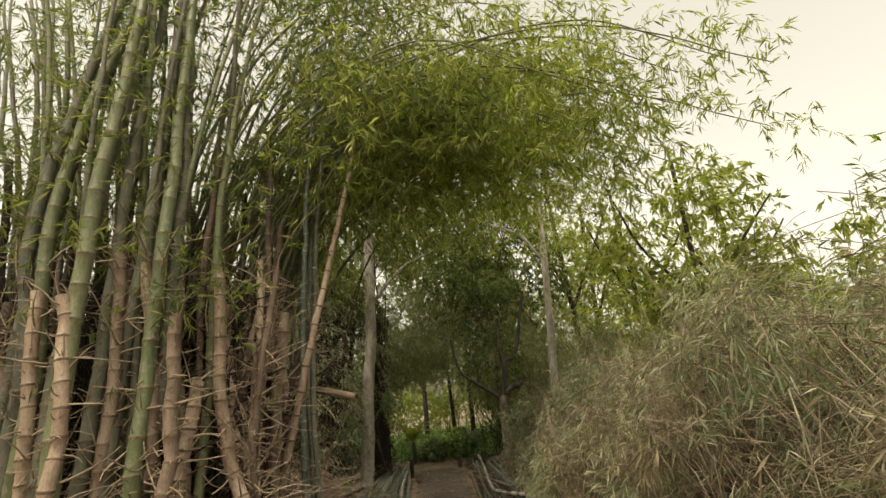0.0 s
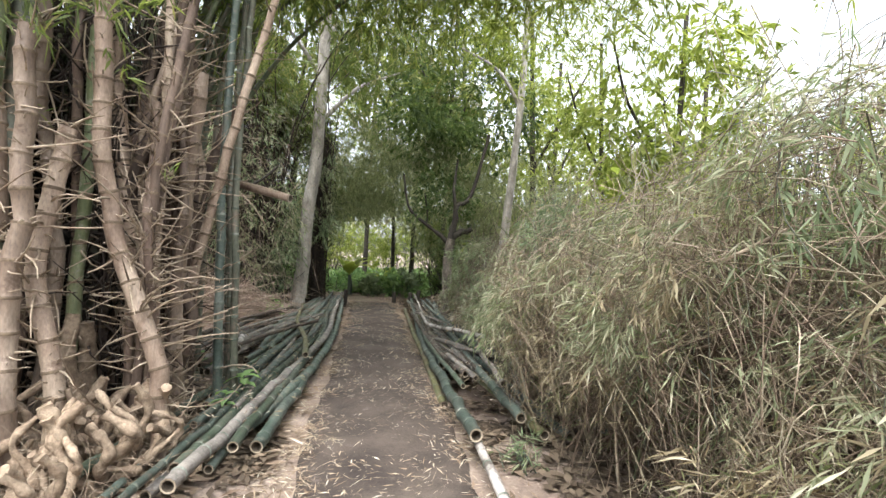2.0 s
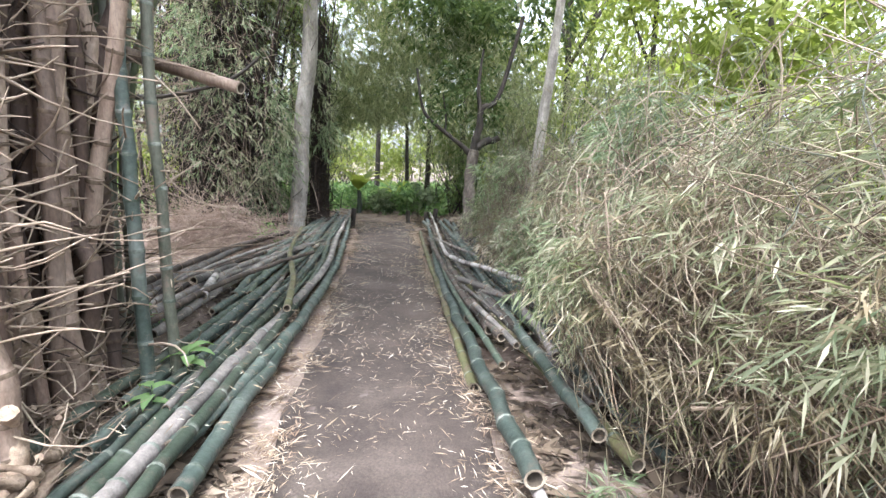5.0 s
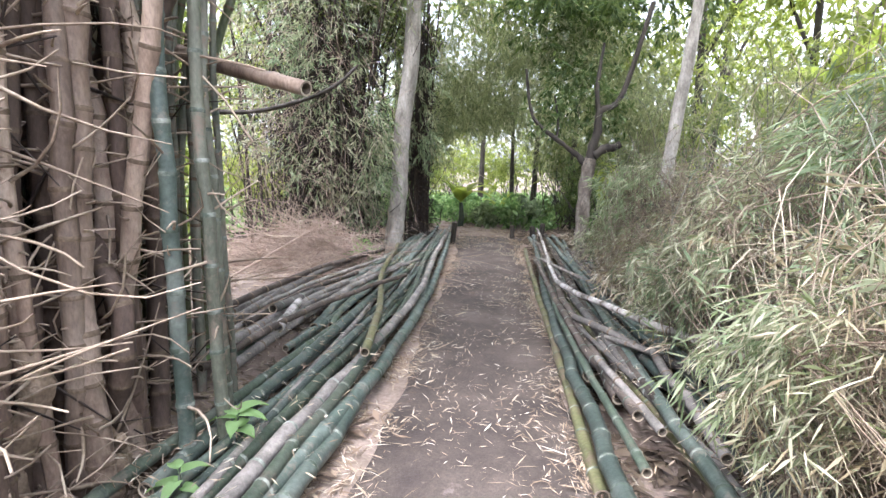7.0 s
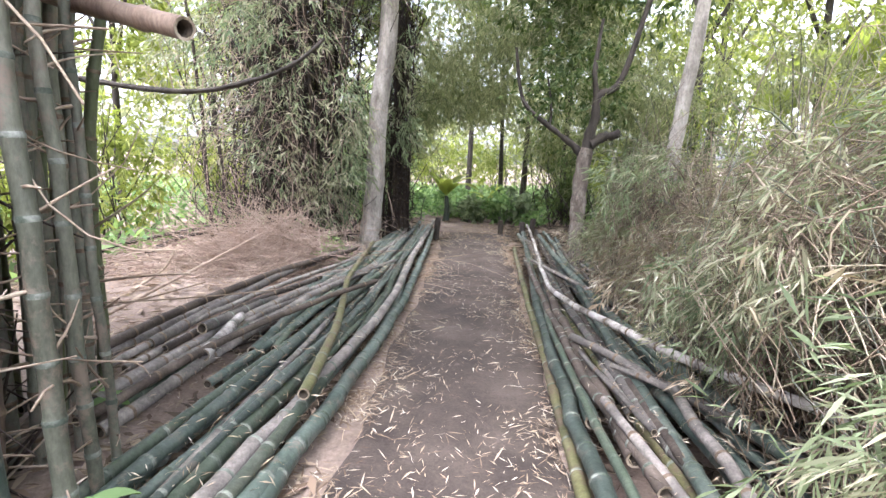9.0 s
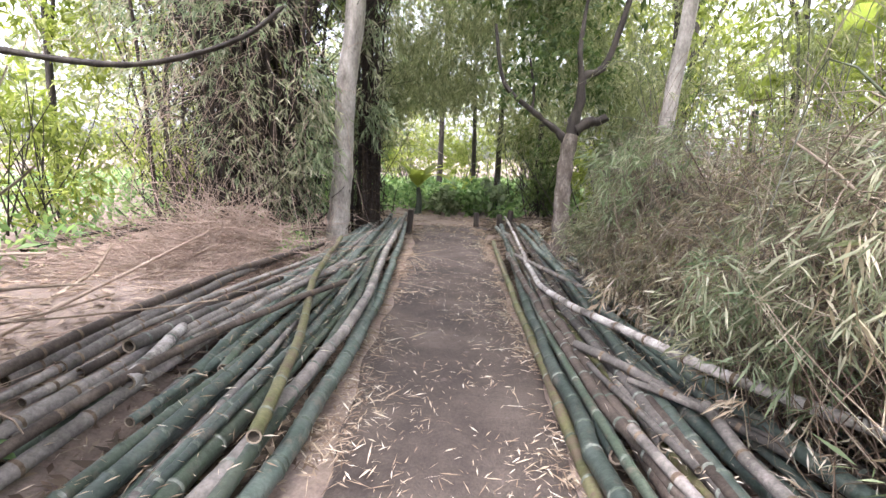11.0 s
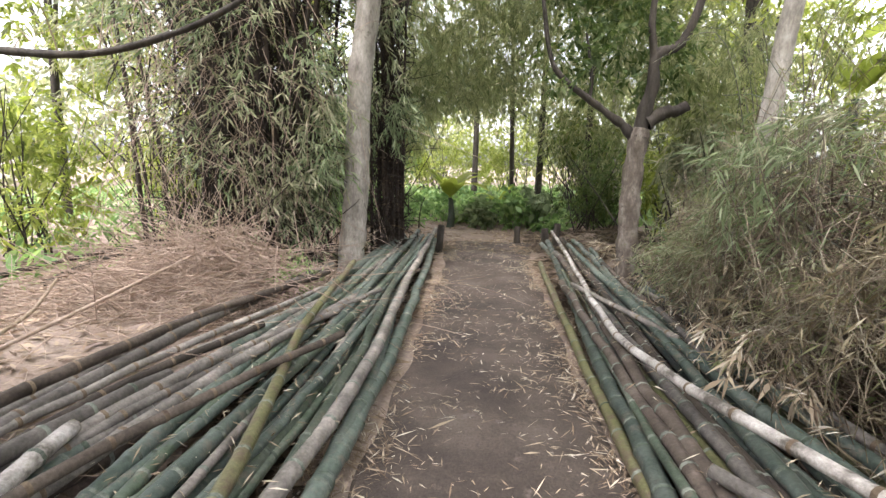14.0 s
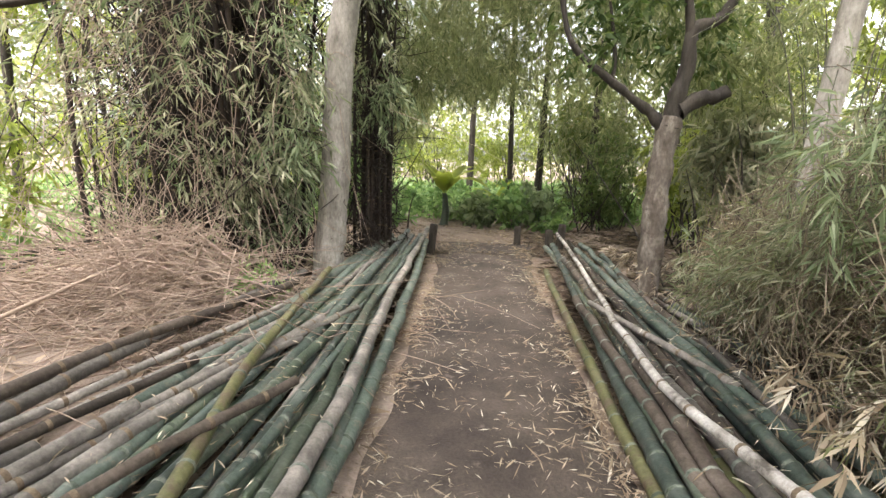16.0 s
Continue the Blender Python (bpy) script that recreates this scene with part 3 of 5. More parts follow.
for pts in FRONT:
    add_culm(clump, pts, rng.uniform(0.054, 0.066), 0.054, CULM_TAN, NODE_DARK, 0.2, 10, True, "tan cut culm with dark node scars")
for i in range(44):
    x = -1.7 - 2.6 * rng.uniform(0, 1)
    y = min(5.3 + 1.6 * rng.uniform(0, 1) + 0.2 * (x + 3), 6.35 + 0.1 * rng.uniform())
    h = rng.uniform(1.6, 3.4)
    j = rng.normal(0, 0.13, 4)
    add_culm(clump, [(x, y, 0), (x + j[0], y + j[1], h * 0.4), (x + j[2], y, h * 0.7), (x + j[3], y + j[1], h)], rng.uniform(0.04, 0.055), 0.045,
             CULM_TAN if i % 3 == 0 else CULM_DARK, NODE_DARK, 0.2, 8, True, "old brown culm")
for i in range(26):
    x, y = -1.72 - 0.75 * rng.uniform(0, 1), 5.5 + 0.95 * rng.uniform(0, 1)
    h = rng.uniform(2.2, 5.0)
    j = rng.normal(0, 0.09, 4)
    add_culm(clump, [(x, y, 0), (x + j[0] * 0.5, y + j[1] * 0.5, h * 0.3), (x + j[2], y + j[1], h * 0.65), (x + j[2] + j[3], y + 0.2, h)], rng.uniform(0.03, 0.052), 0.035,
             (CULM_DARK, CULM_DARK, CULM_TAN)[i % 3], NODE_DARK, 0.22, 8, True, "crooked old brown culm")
for i in range(54):
    x = -2.2 - 3.0 * rng.uniform(0, 1) ** 0.9
    y = 5.0 + 2.4 * rng.uniform(0, 1)
    h = rng.uniform(7.5, 10.5)
    out = np.array([x + 2.7, (y - 6.0) * 0.6 + 0.7 * rng.normal()]) * 0.75 + np.array([0.5, 0.9]) * rng.uniform(0, 1)
    j = rng.normal(0, 0.06, 2)
    r = rng.uniform(0.038, 0.058)
    add_culm(clump, [(x, y, 0), (x + 0.1 * out[0] + j[0], y + 0.1 * out[1] + j[1], h * 0.28), (x + 0.35 * out[0], y + 0.4 * out[1], h * 0.6), (x + 1.3 * out[0], y + 1.4 * out[1], h)],
             r, r * 0.35, CULM_GREEN if i % 3 == 0 else CULM_GREY, NODE_DARK, 0.32, 8, False, "tall green-grey culm")
for i in range(9):
    x, y = -2.5 - 1.5 * i / 9 + rng.normal(0, 0.08), 4.6 + 0.5 * rng.uniform(0, 1)
    j = rng.normal(0, 0.12, 4)
    add_culm(clump, [(x, y, 0), (x + j[0], y + 0.1, 2.2), (x + j[0] + j[1] + 0.05, y + 0.3, 4.4), (x + j[2] - 0.2 + 0.1 * i, y + 1.0, 9)], rng.uniform(0.066, 0.088), 0.045,
             CULM_GREY if i % 3 else CULM_GREEN, NODE_DARK, 0.34, 10, False, "thick green-grey culm")
arches = []
for i in range(60):
    x, y = -3.4 + 1.3 * rng.uniform(0, 1), 5.9 + 1.8 * rng.uniform(0, 1)
    reach, ahead, h = rng.uniform(1.2, 6.6), rng.uniform(-0.3, 5.0), rng.uniform(6.0, 9.6)
    if i >= 44:
        reach, ahead, h = rng.uniform(4.0, 8.5), rng.uniform(-1.0, 2.2), rng.uniform(5.6, 7.6)
    pts = [(x, y, 0), (x + 0.04 * reach, y + 0.04 * ahead, h * 0.45), (x + 0.3 * reach, y + 0.3 * ahead, h * 0.85), (x + 0.7 * reach, y + 0.7 * ahead, h), (x + 1.05 * reach, y + ahead, h * 0.88)]
    add_culm(clump, pts, rng.uniform(0.024, 0.04), 0.008, CULM_GREEN, NODE_DARK, 0.34, 7, False, "arching green culm", False)
    arches.append(spline(pts, np.linspace(0.5, 1, 30)))
for i in range(6):
    x = -1.85 - 0.5 * rng.uniform(0, 1)
    y = 6.5 + 0.9 * rng.uniform(0, 1)
    h = rng.uniform(6, 9)
    bend = rng.uniform(0.1, 1.5)
    add_culm(clump, [(x, y, 0), (x + 0.04, y + 0.06, h * 0.3), (x + 0.22 * bend, y + 0.4, h * 0.6), (x + 0.9 * bend, y + 1.4, h)], rng.uniform(0.026, 0.04), 0.012,
             CULM_GREY, NODE_DARK, 0.26, 8, False, "slender grey-green culm")
for x, y, r in ((-1.38, 6.36, 0.036), (-1.5, 6.62, 0.028), (-1.58, 6.84, 0.022)):
    add_culm(clump, [(x + 0.03, y, 0.0), (x, y, 1.2), (x - 0.02, y + 0.02, 2.4), (x + 0.1, y + 0.2, 5.0), (x + 0.5, y + 0.6, 8.0)], r, r * 0.5, CULM_GREY, NODE_PALE, 0.25, 10, False, "slim grey-green culm at the clump's corner")
add_culm(clump, [(-1.44, 6.2, 0.0), (-1.46, 6.2, 1.0), (-1.48, 6.22, 2.4), (-1.4, 6.4, 5.0), (-1.1, 6.9, 8.0)], 0.042, 0.02, POLE_BLUE, NODE_PALE, 0.26, 10, False, "blue-green culm with pale rings")
add_culm(clump, [(-1.92, 6.25, 0.0), (-1.78, 6.25, 0.9), (-1.58, 6.2, 1.7), (-1.36, 6.15, 2.6), (-0.95, 6.3, 4.4), (-0.3, 6.7, 7.6)], 0.05, 0.015, CULM_TAN, NODE_DARK, 0.24, 10, False, "grey-tan culm leaning over the path")

for i in range(190):
    x = -1.62 - 1.8 * rng.uniform(0, 1)
    y = 4.3 + 1.0 * rng.uniform(0, 1) + 0.35 * (x < -2.6) + (0.8 * rng.uniform() if x > -1.8 else 0)
    a = rng.uniform(0, 6.28)
    h = rng.uniform(0.1, 0.6)
    d = rng.uniform(0.1, 0.35)
    p = spline([(x, y, -0.06), (x + d * np.cos(a) * 0.7, y + d * np.sin(a) * 0.7, h * 0.3), (x + d * np.cos(a + 0.5), y + d * np.sin(a + 0.5), h * 0.7), (x + d * np.cos(a) * 0.8, y + d * np.sin(a), h)], np.linspace(0, 1, 16))
    r = rng.uniform(0.018, 0.04) * (1.25 - 0.5 * np.linspace(0, 1, 16)) * (1 + 0.2 * np.sign(np.sin(np.linspace(0, rng.uniform(14, 26), 16))) + rng.normal(0, 0.07, 16))
    v, f = tube(p, r, 9)
    v = v + rng.normal(0, 0.003, v.shape)
    part("rhizome", Geo().add(v, f).add(v[-9:], np.arange(9)[None]), RHIZOME, clump, "knotty tan rhizome stump" if i == 0 else "")
for x, y, h in ((-1.86, 5.75, 0.95), (-1.98, 5.95, 0.8), (-1.8, 6.0, 0.6), (-2.15, 5.5, 0.9), (-1.7, 5.4, 0.5), (-2.3, 4.7, 0.7), (-2.6, 4.8, 0.8), (-1.9, 4.7, 0.55), (-2.1, 5.2, 1.0)):
    sway = rng.normal(0, 0.06, 4)
    p = spline([(x, y, -0.06), (x + sway[0], y + sway[1], h * 0.3), (x + sway[2], y + sway[3], h * 0.7), (x + sway[0], y, h)], np.linspace(0, 1, 26))
    r = rng.uniform(0.042, 0.056) * (1.15 - 0.35 * np.linspace(0, 1, 26)) * (1 + 0.3 * np.abs(np.sin(np.linspace(0, 16, 26))) + rng.normal(0, 0.04, 26))
    v, f = tube(p, r, 11)
    v = v + rng.normal(0, 0.004, v.shape)
    part("rhizome", Geo().add(v, f).add(v[-11:], np.arange(11)[None]), RHIZOME, clump)
# twigs in the near-black colour deepen the shade between the culms
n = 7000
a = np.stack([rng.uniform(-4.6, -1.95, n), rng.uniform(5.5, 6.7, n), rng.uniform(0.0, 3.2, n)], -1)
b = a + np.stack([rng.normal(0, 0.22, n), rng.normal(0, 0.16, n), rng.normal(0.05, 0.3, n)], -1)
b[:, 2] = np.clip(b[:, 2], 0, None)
part("inner_twigs", Geo().add(*sticks(a, (a + b) / 2 + rng.normal(0, 0.05, (n, 3)), b, rng.uniform(0.005, 0.014, n), np.full(n, 0.003), 3, 4)), CULM_BLACK, clump, "dead twigs packed between the culms, coloured dark for shade", "stuff")
n = 1500
a = np.stack([rng.uniform(-3.2, -1.35, n), rng.uniform(4.2, 6.2, n), rng.uniform(0.0, 0.25, n)], -1)
b = a + np.stack([rng.normal(0, 0.1, n), rng.normal(-0.03, 0.1, n), rng.normal(0.03, 0.08, n)], -1)
b[:, 2] = np.clip(b[:, 2], 0, None)
part("fibres", Geo().add(*sticks(a, (a + b) / 2 + rng.normal(0, 0.03, (n, 3)), b, np.full(n, 0.003), np.full(n, 0.001), 3)), TWIG_TAN, clump, "dry root fibres and sheaths", "stuff")

allpts = np.concatenate(nodes_at)
low = allpts[(allpts[:, 2] < 3.6)]
low = np.concatenate([low, low[(low[:, 1] < 5.8)], low[(low[:, 1] < 5.5)]])
pick = low[rng.integers(0, len(low), 4200)]
m = len(pick)
aim = unit(np.stack([rng.normal(0.35, 0.8, m), rng.normal(-0.35, 0.8, m), rng.normal(0.25, 0.45, m)], -1))
span = rng.exponential(0.2, m)[:, None] + 0.08
tip = pick + aim * span
bendp = (pick + tip) / 2 + rng.normal(0, 0.14, (m, 3)) * span
v, f = sticks(pick, bendp, tip, rng.uniform(0.004, 0.011, m), rng.uniform(0.002, 0.005, m), 4, 4)
part("twigs", Geo().add(v, f), TWIG_TAN, clump, "bare spiky side twigs", "stuff")
n = 45
start = np.stack([rng.uniform(-2.3, -1.7, n), rng.uniform(5.3, 6.7, n), rng.uniform(1.0, 3.6, n)], -1)
end = start + np.stack([rng.uniform(0.1, 0.7, n), rng.uniform(-0.6, 0.15, n), rng.uniform(-0.7, 0.5, n)], -1)
end[:, 0] = np.minimum(end[:, 0], -0.95 - 0.25 * (end[:, 1] < 6.2))
v, f = sticks(start, (start + end) / 2 + np.array([0, 0, 0.12]) + rng.normal(0, 0.1, (n, 3)), end, rng.uniform(0.002, 0.0045, n), np.full(n, 0.0012), 8, 4)
part("switches", Geo().add(v, f), TWIG_TAN, clump, "long dry switches reaching towards the path", "stuff")
high = allpts[allpts[:, 2] > 3.9]
pick = high[rng.integers(0, len(high), 3600)] + rng.normal(0, 0.35, (3600, 3))
g = Geo().add(*sprays(pick, rng.normal(0, 1, (3600, 3)), 8, (0.1, 0.19), 0.12, 0.25))
arc = np.concatenate(arches)
pick = arc[rng.integers(0, len(arc), 7000)]
pick = pick + 0.45 * np.sin(pick[:, [1, 2, 0]] * 5.1 + pick[:, [2, 0, 1]] * 3.7) + rng.normal(0, 0.26, (7000, 3)) + np.array([0, 0, -0.3])
# sprays over the right side get the lighter leaf, painting them as lit
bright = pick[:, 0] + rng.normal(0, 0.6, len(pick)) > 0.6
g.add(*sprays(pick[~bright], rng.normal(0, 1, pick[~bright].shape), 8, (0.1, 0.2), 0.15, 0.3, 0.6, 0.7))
over = np.concatenate(arches[44:])
over = over[rng.integers(0, len(over), 2600)]
over = over + 0.4 * np.sin(over[:, [1, 2, 0]] * 4.3 + over[:, [2, 0, 1]] * 3.1) + rng.normal(0, 0.24, over.shape) + np.array([0, 0, -0.35])
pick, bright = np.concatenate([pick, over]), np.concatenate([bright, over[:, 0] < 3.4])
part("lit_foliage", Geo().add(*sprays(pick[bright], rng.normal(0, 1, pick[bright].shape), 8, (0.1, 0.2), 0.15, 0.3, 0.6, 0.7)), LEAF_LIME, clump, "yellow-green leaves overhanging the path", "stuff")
pick = np.stack([rng.normal(-2.3, 0.5, 90), rng.normal(4.9, 0.2, 90), rng.normal(3.1, 0.35, 90)], -1)
g.add(*sprays(pick, rng.normal(0, 1, (90, 3)), 8, (0.07, 0.14), 0.13, 0.15))
part("foliage", g, LEAF_BAMBOO, clump, "narrow green bamboo leaves", "stuff")
bamboo("cut_limb", [(-2.4, 7.22, 2.37), (-1.64, 6.9, 2.15), (-0.97, 6.6, 1.95)], 0.052, 0.04, CULM_TAN, CULM_TAN, 0.5, 10, True, clump, "pale cut limb jutting out")

# ---- dark bamboo clump behind the pale trunk ----
thick = thing("bamboo_clump", "dark bamboo clump hung with drooping grey-green leaves", "bamboo")
nodes_at.clear()
for i in range(88):
    if i < 70:
        x, y = min(-3.15 + rng.normal(0, 0.5), -2.3), max(13.0 + rng.normal(0, 0.45), 12.5)
    else:
        x, y = -1.4 + np.clip(rng.normal(0, 0.13), -0.25, 0.2), 13.6 + np.clip(rng.normal(0, 0.2), -0.3, 0.3)
    h = rng.uniform(4, 7.5)
    out = rng.normal(0, 0.5, 2) + np.array([(x + 3) * 0.5, -0.2]) if i < 70 else rng.normal(0, 0.16, 2)
    r = rng.uniform(0.018, 0.034)
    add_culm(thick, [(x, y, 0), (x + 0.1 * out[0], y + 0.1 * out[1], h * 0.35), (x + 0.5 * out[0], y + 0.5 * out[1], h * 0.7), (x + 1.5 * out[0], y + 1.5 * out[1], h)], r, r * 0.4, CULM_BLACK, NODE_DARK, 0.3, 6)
g, g2 = Geo(), Geo()
for i in range(92):
    a, up = rng.uniform(0, 2 * np.pi), rng.uniform(0, 1)
    bulge = (0.7 + 0.55 * rng.uniform(0, 1)) * (1.0 - 0.45 * (up - 0.55) ** 2)
    c = np.array([-3.1 + (0.85 if np.cos(a) > 0 else 1.5) * bulge * np.cos(a), 13.0 + 1.3 * bulge * np.sin(a), 0.75 + 4.6 * up])
    if c[0] < -3.0 and c[2] < 2.3 and rng.uniform() < 0.75:
        continue
    if c[0] > -1.95 and c[1] < 13.1:
        c[0] -= 0.4
    m = int(rng.uniform(12, 44))
    p = c + rng.normal(0, 1, (m, 3)) * np.array([0.24, 0.24, 0.34]) * rng.uniform(0.7, 1.5)
    p[:, 2] = np.clip(p[:, 2], 0.35, None)
    (g if i % 3 else g2).add(*sprays(p, np.array([np.cos(a), np.sin(a), 0.2]) + rng.normal(0, 0.5, p.shape), 9, (0.07, 0.16), 0.12, 0.3, 0.55, 0.8))
for i in range(20):
    c = np.array([-2.1 + rng.normal(0, 0.2), 12.45 + rng.normal(0, 0.15), rng.uniform(0.7, 2.9)]) if i < 13 else np.array([-1.3 + rng.normal(0, 0.15), 13.2 + rng.normal(0, 0.1), rng.uniform(1.8, 4.4)])
    p = c + rng.normal(0, 1, (22, 3)) * np.array([0.16, 0.1, 0.22])
    (g2 if i % 2 else g).add(*sprays(p, np.array([0.3, -0.5, 0.1]) + rng.normal(0, 0.4, p.shape), 9, (0.08, 0.18), 0.13, 0.28, 0.5, 0.9))
part("green_foliage", g2, LEAF_BLUE, thick, "fresh hanging green leaves", "stuff")
part("foliage", g, LEAF_GREY, thick, "drooping grey-green leaves", "stuff")
top = inside((-2.7, 13.6, 6.0), (2.5, 2.2, 2.8), 4200, 0.3)
part("crown_foliage", Geo().add(*sprays(top, rng.normal(0, 1, top.shape), 8, (0.1, 0.18), 0.12, 0.25)), LEAF_BAMBOO, thick, "green leaves over the clump", "stuff")
n = 650
a = np.stack([rng.normal(-3.2, 0.65, n), rng.normal(12.3, 0.35, n), rng.uniform(0.5, 4.2, n)], -1)
b = a + np.stack([rng.normal(0, 0.4, n), rng.normal(-0.2, 0.25, n), rng.normal(-0.45, 0.4, n)], -1)
b[:, 2] = np.clip(b[:, 2], 0.1, None)
part("twigs", Geo().add(*sticks(a, (a + b) / 2 + rng.normal(0, 0.1, (n, 3)) + np.array([0, 0, 0.12]), b, rng.uniform(0.003, 0.006, n), np.full(n, 0.0015), 5)), TWIG_PINK, thick, "tangled dry twigs", "stuff")
# inner twigs whose near-black colour holds the shade of the clump's interior
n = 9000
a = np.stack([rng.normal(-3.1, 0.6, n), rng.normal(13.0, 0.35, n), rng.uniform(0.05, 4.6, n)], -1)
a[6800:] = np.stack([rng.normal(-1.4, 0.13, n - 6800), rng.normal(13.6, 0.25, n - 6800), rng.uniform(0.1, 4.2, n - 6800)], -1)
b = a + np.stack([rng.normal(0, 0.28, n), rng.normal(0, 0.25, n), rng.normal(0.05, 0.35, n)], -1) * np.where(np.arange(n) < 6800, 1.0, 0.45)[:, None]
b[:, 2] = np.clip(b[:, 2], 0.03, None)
part("inner_twigs", Geo().add(*sticks(a, (a + b) / 2 + rng.normal(0, 0.06, (n, 3)), b, rng.uniform(0.004, 0.011, n), np.full(n, 0.003), 3)), CULM_BLACK, thick, "twigs inside the clump, coloured dark for shade", "stuff")

# ---- trees ----
def trunk_geo(points, r0, r1, n=14, rings=26, knots=0.05):
    s = np.linspace(0, 1, rings)
    p = spline(points, s)
    rad = (r0 * (1 - s) + r1 * s) * (1 + knots * np.sin(s * 31 + r0 * 90) * 0.5 + rng.normal(0, knots * 0.35, rings))
    rad[0] *= 1.25
    v, f = tube(p, rad, n)
    v = v + rng.normal(0, r0 * 0.045, v.shape)
    return Geo().add(v, f).add(v[-n:], np.arange(n)[None])


def crown(parent, blobs, mat, label, size=(0.08, 0.16), ratio=0.2, per=8, droop=0.5):
    g = Geo()
    for centre, radii, count in blobs:
        p = inside(centre, radii, count, 0.25)
        g.add(*sprays(p, rng.normal(0, 1, p.shape), per, size, ratio, 0.28, 0.6, droop))
    part("crown", g, mat, parent, label, "stuff")


left_tree = thing("tree", "pale grey straight-trunked tree beside the stacked poles", "tree")
part("trunk", trunk_geo([(-1.73, 12.6, -0.1), (-1.67, 12.6, 0.45), (-1.6, 12.6, 1.25), (-1.54, 12.6, 2.4), (-1.4, 12.65, 3.8), (-1.3, 12.9, 9)], 0.16, 0.12, 18, 40, 0.03), BARK_PALE, left_tree)
for p in ([(-1.45, 13.3, 4.4), (-0.6, 13.6, 5.4), (0.4, 14, 6.0)], [(-1.4, 13.4, 5.4), (-2.2, 13.0, 6.4), (-3.2, 12.5, 7.0)], [(-1.35, 13.4, 6.6), (-1.0, 14.6, 7.4), (-0.4, 16, 7.9)]):
    part("limb", trunk_geo(p, 0.06, 0.02, 8, 14), BARK_PALE, left_tree)
crown(left_tree, [((-0.4, 14.6, 6.4), (2.8, 2.6, 2.4), 1100), ((-1.0, 13.4, 9.2), (2.6, 2.6, 2.2), 1500)], LEAF_BAMBOO, "fine green leaves hanging over the path", droop=0.9, ratio=0.13)

veil = Geo()
for i in range(600):
    c = np.array([rng.uniform(-2.4, 4.4), rng.uniform(14.6, 20.5), 0.0])
    floor_z = 2.3 + 0.1 * (c[1] - 14) - (1.7 * min(1.0, (c[0] - 0.7) / 0.8) if c[0] > 0.7 and c[1] > 15.8 else 0.9 if c[0] < -1.4 else 0.0)
    if c[0] > 1.0 and i % 2:
        continue
    c[2] = floor_z + 0.2 + (5.0 - floor_z) * rng.uniform(0, 1) ** 1.2
    m = int(rng.uniform(10, 36))
    p = c + rng.normal(0, 1, (m, 3)) * np.array([0.32, 0.3, 0.24])
    p[:, 2] = np.maximum(p[:, 2], floor_z - 0.25 + rng.uniform(0, 0.4, m))
    veil.add(*sprays(p, rng.normal(0, 0.8, p.shape), 8, (0.08, 0.18), 0.13, 0.28, 0.55, 0.9))
part("crown", veil, LEAF_VEIL, left_tree, "thin grey-green leaves hanging low over the path", "stuff")
right_tree = thing("tree", "forked grey tree with a dark sawn-off limb", "tree")
part("trunk", trunk_geo([(1.53, 12.3, -0.1), (1.54, 12.3, 0.6), (1.54, 12.3, 1.2), (1.58, 12.3, 1.8)], 0.115, 0.1, 14, 26, 0.1), BARK_BROWN, right_tree)
part("limb", trunk_geo([(1.55, 12.3, 1.66), (1.42, 12.3, 1.82), (1.31, 12.3, 1.9), (1.03, 12.3, 2.1), (0.75, 12.3, 2.31), (0.6, 12.35, 2.57), (0.5, 12.4, 3.2)], 0.055, 0.02, 10, 30, 0.18), BARK_DARK, right_tree, "dark bent limb")
part("limb", trunk_geo([(1.57, 12.3, 1.7), (1.62, 12.3, 2.0), (1.68, 12.3, 2.25), (1.7, 12.3, 2.55), (2.02, 12.35, 2.8), (2.4, 12.4, 4.2)], 0.085, 0.035, 12, 26, 0.14), BARK_DARK, right_tree, "dark rising limb")
part("limb", trunk_geo([(1.69, 12.3, 2.45), (1.62, 12.3, 2.9), (1.7, 12.4, 3.6)], 0.05, 0.02, 8, 12), BARK_DARK, right_tree, "dark rising limb")
part("limb", trunk_geo([(1.03, 12.3, 2.1), (1.05, 12.35, 2.35), (0.98, 12.4, 2.8)], 0.025, 0.012, 8, 12), BARK_DARK, right_tree, "thin dark side limb")
part("limb_stub", trunk_geo([(1.64, 12.3, 1.86), (1.82, 12.3, 1.97), (1.93, 12.3, 1.98), (2.05, 12.3, 2.04)], 0.07, 0.06, 10, 12, 0.2), BARK_DARK, right_tree, "black sawn-off limb stub")
crown(right_tree, [((1.7, 13.4, 5.0), (2.2, 1.8, 1.7), 800), ((1.6, 14.5, 9.5), (3.0, 2.6, 3.0), 900)], LEAF_DEEP, "dark green leaves", (0.1, 0.2), 0.3)
crown(right_tree, [((2.7, 13.4, 3.0), (1.2, 1.0, 1.2), 420), ((1.2, 13.2, 3.6), (1.2, 0.8, 0.8), 260)], LEAF_VEIL, "light grey-green hanging leaves", (0.09, 0.18), 0.14, 8, 0.8)

crown(right_tree, [((0.95, 12.45, 2.65), (0.55, 0.4, 0.45), 70), ((1.75, 12.6, 2.7), (0.6, 0.4, 0.5), 80), ((1.2, 12.8, 3.2), (0.9, 0.5, 0.4), 90)], LEAF_DEEP, "small dark leaves on the limbs", (0.06, 0.13), 0.35)

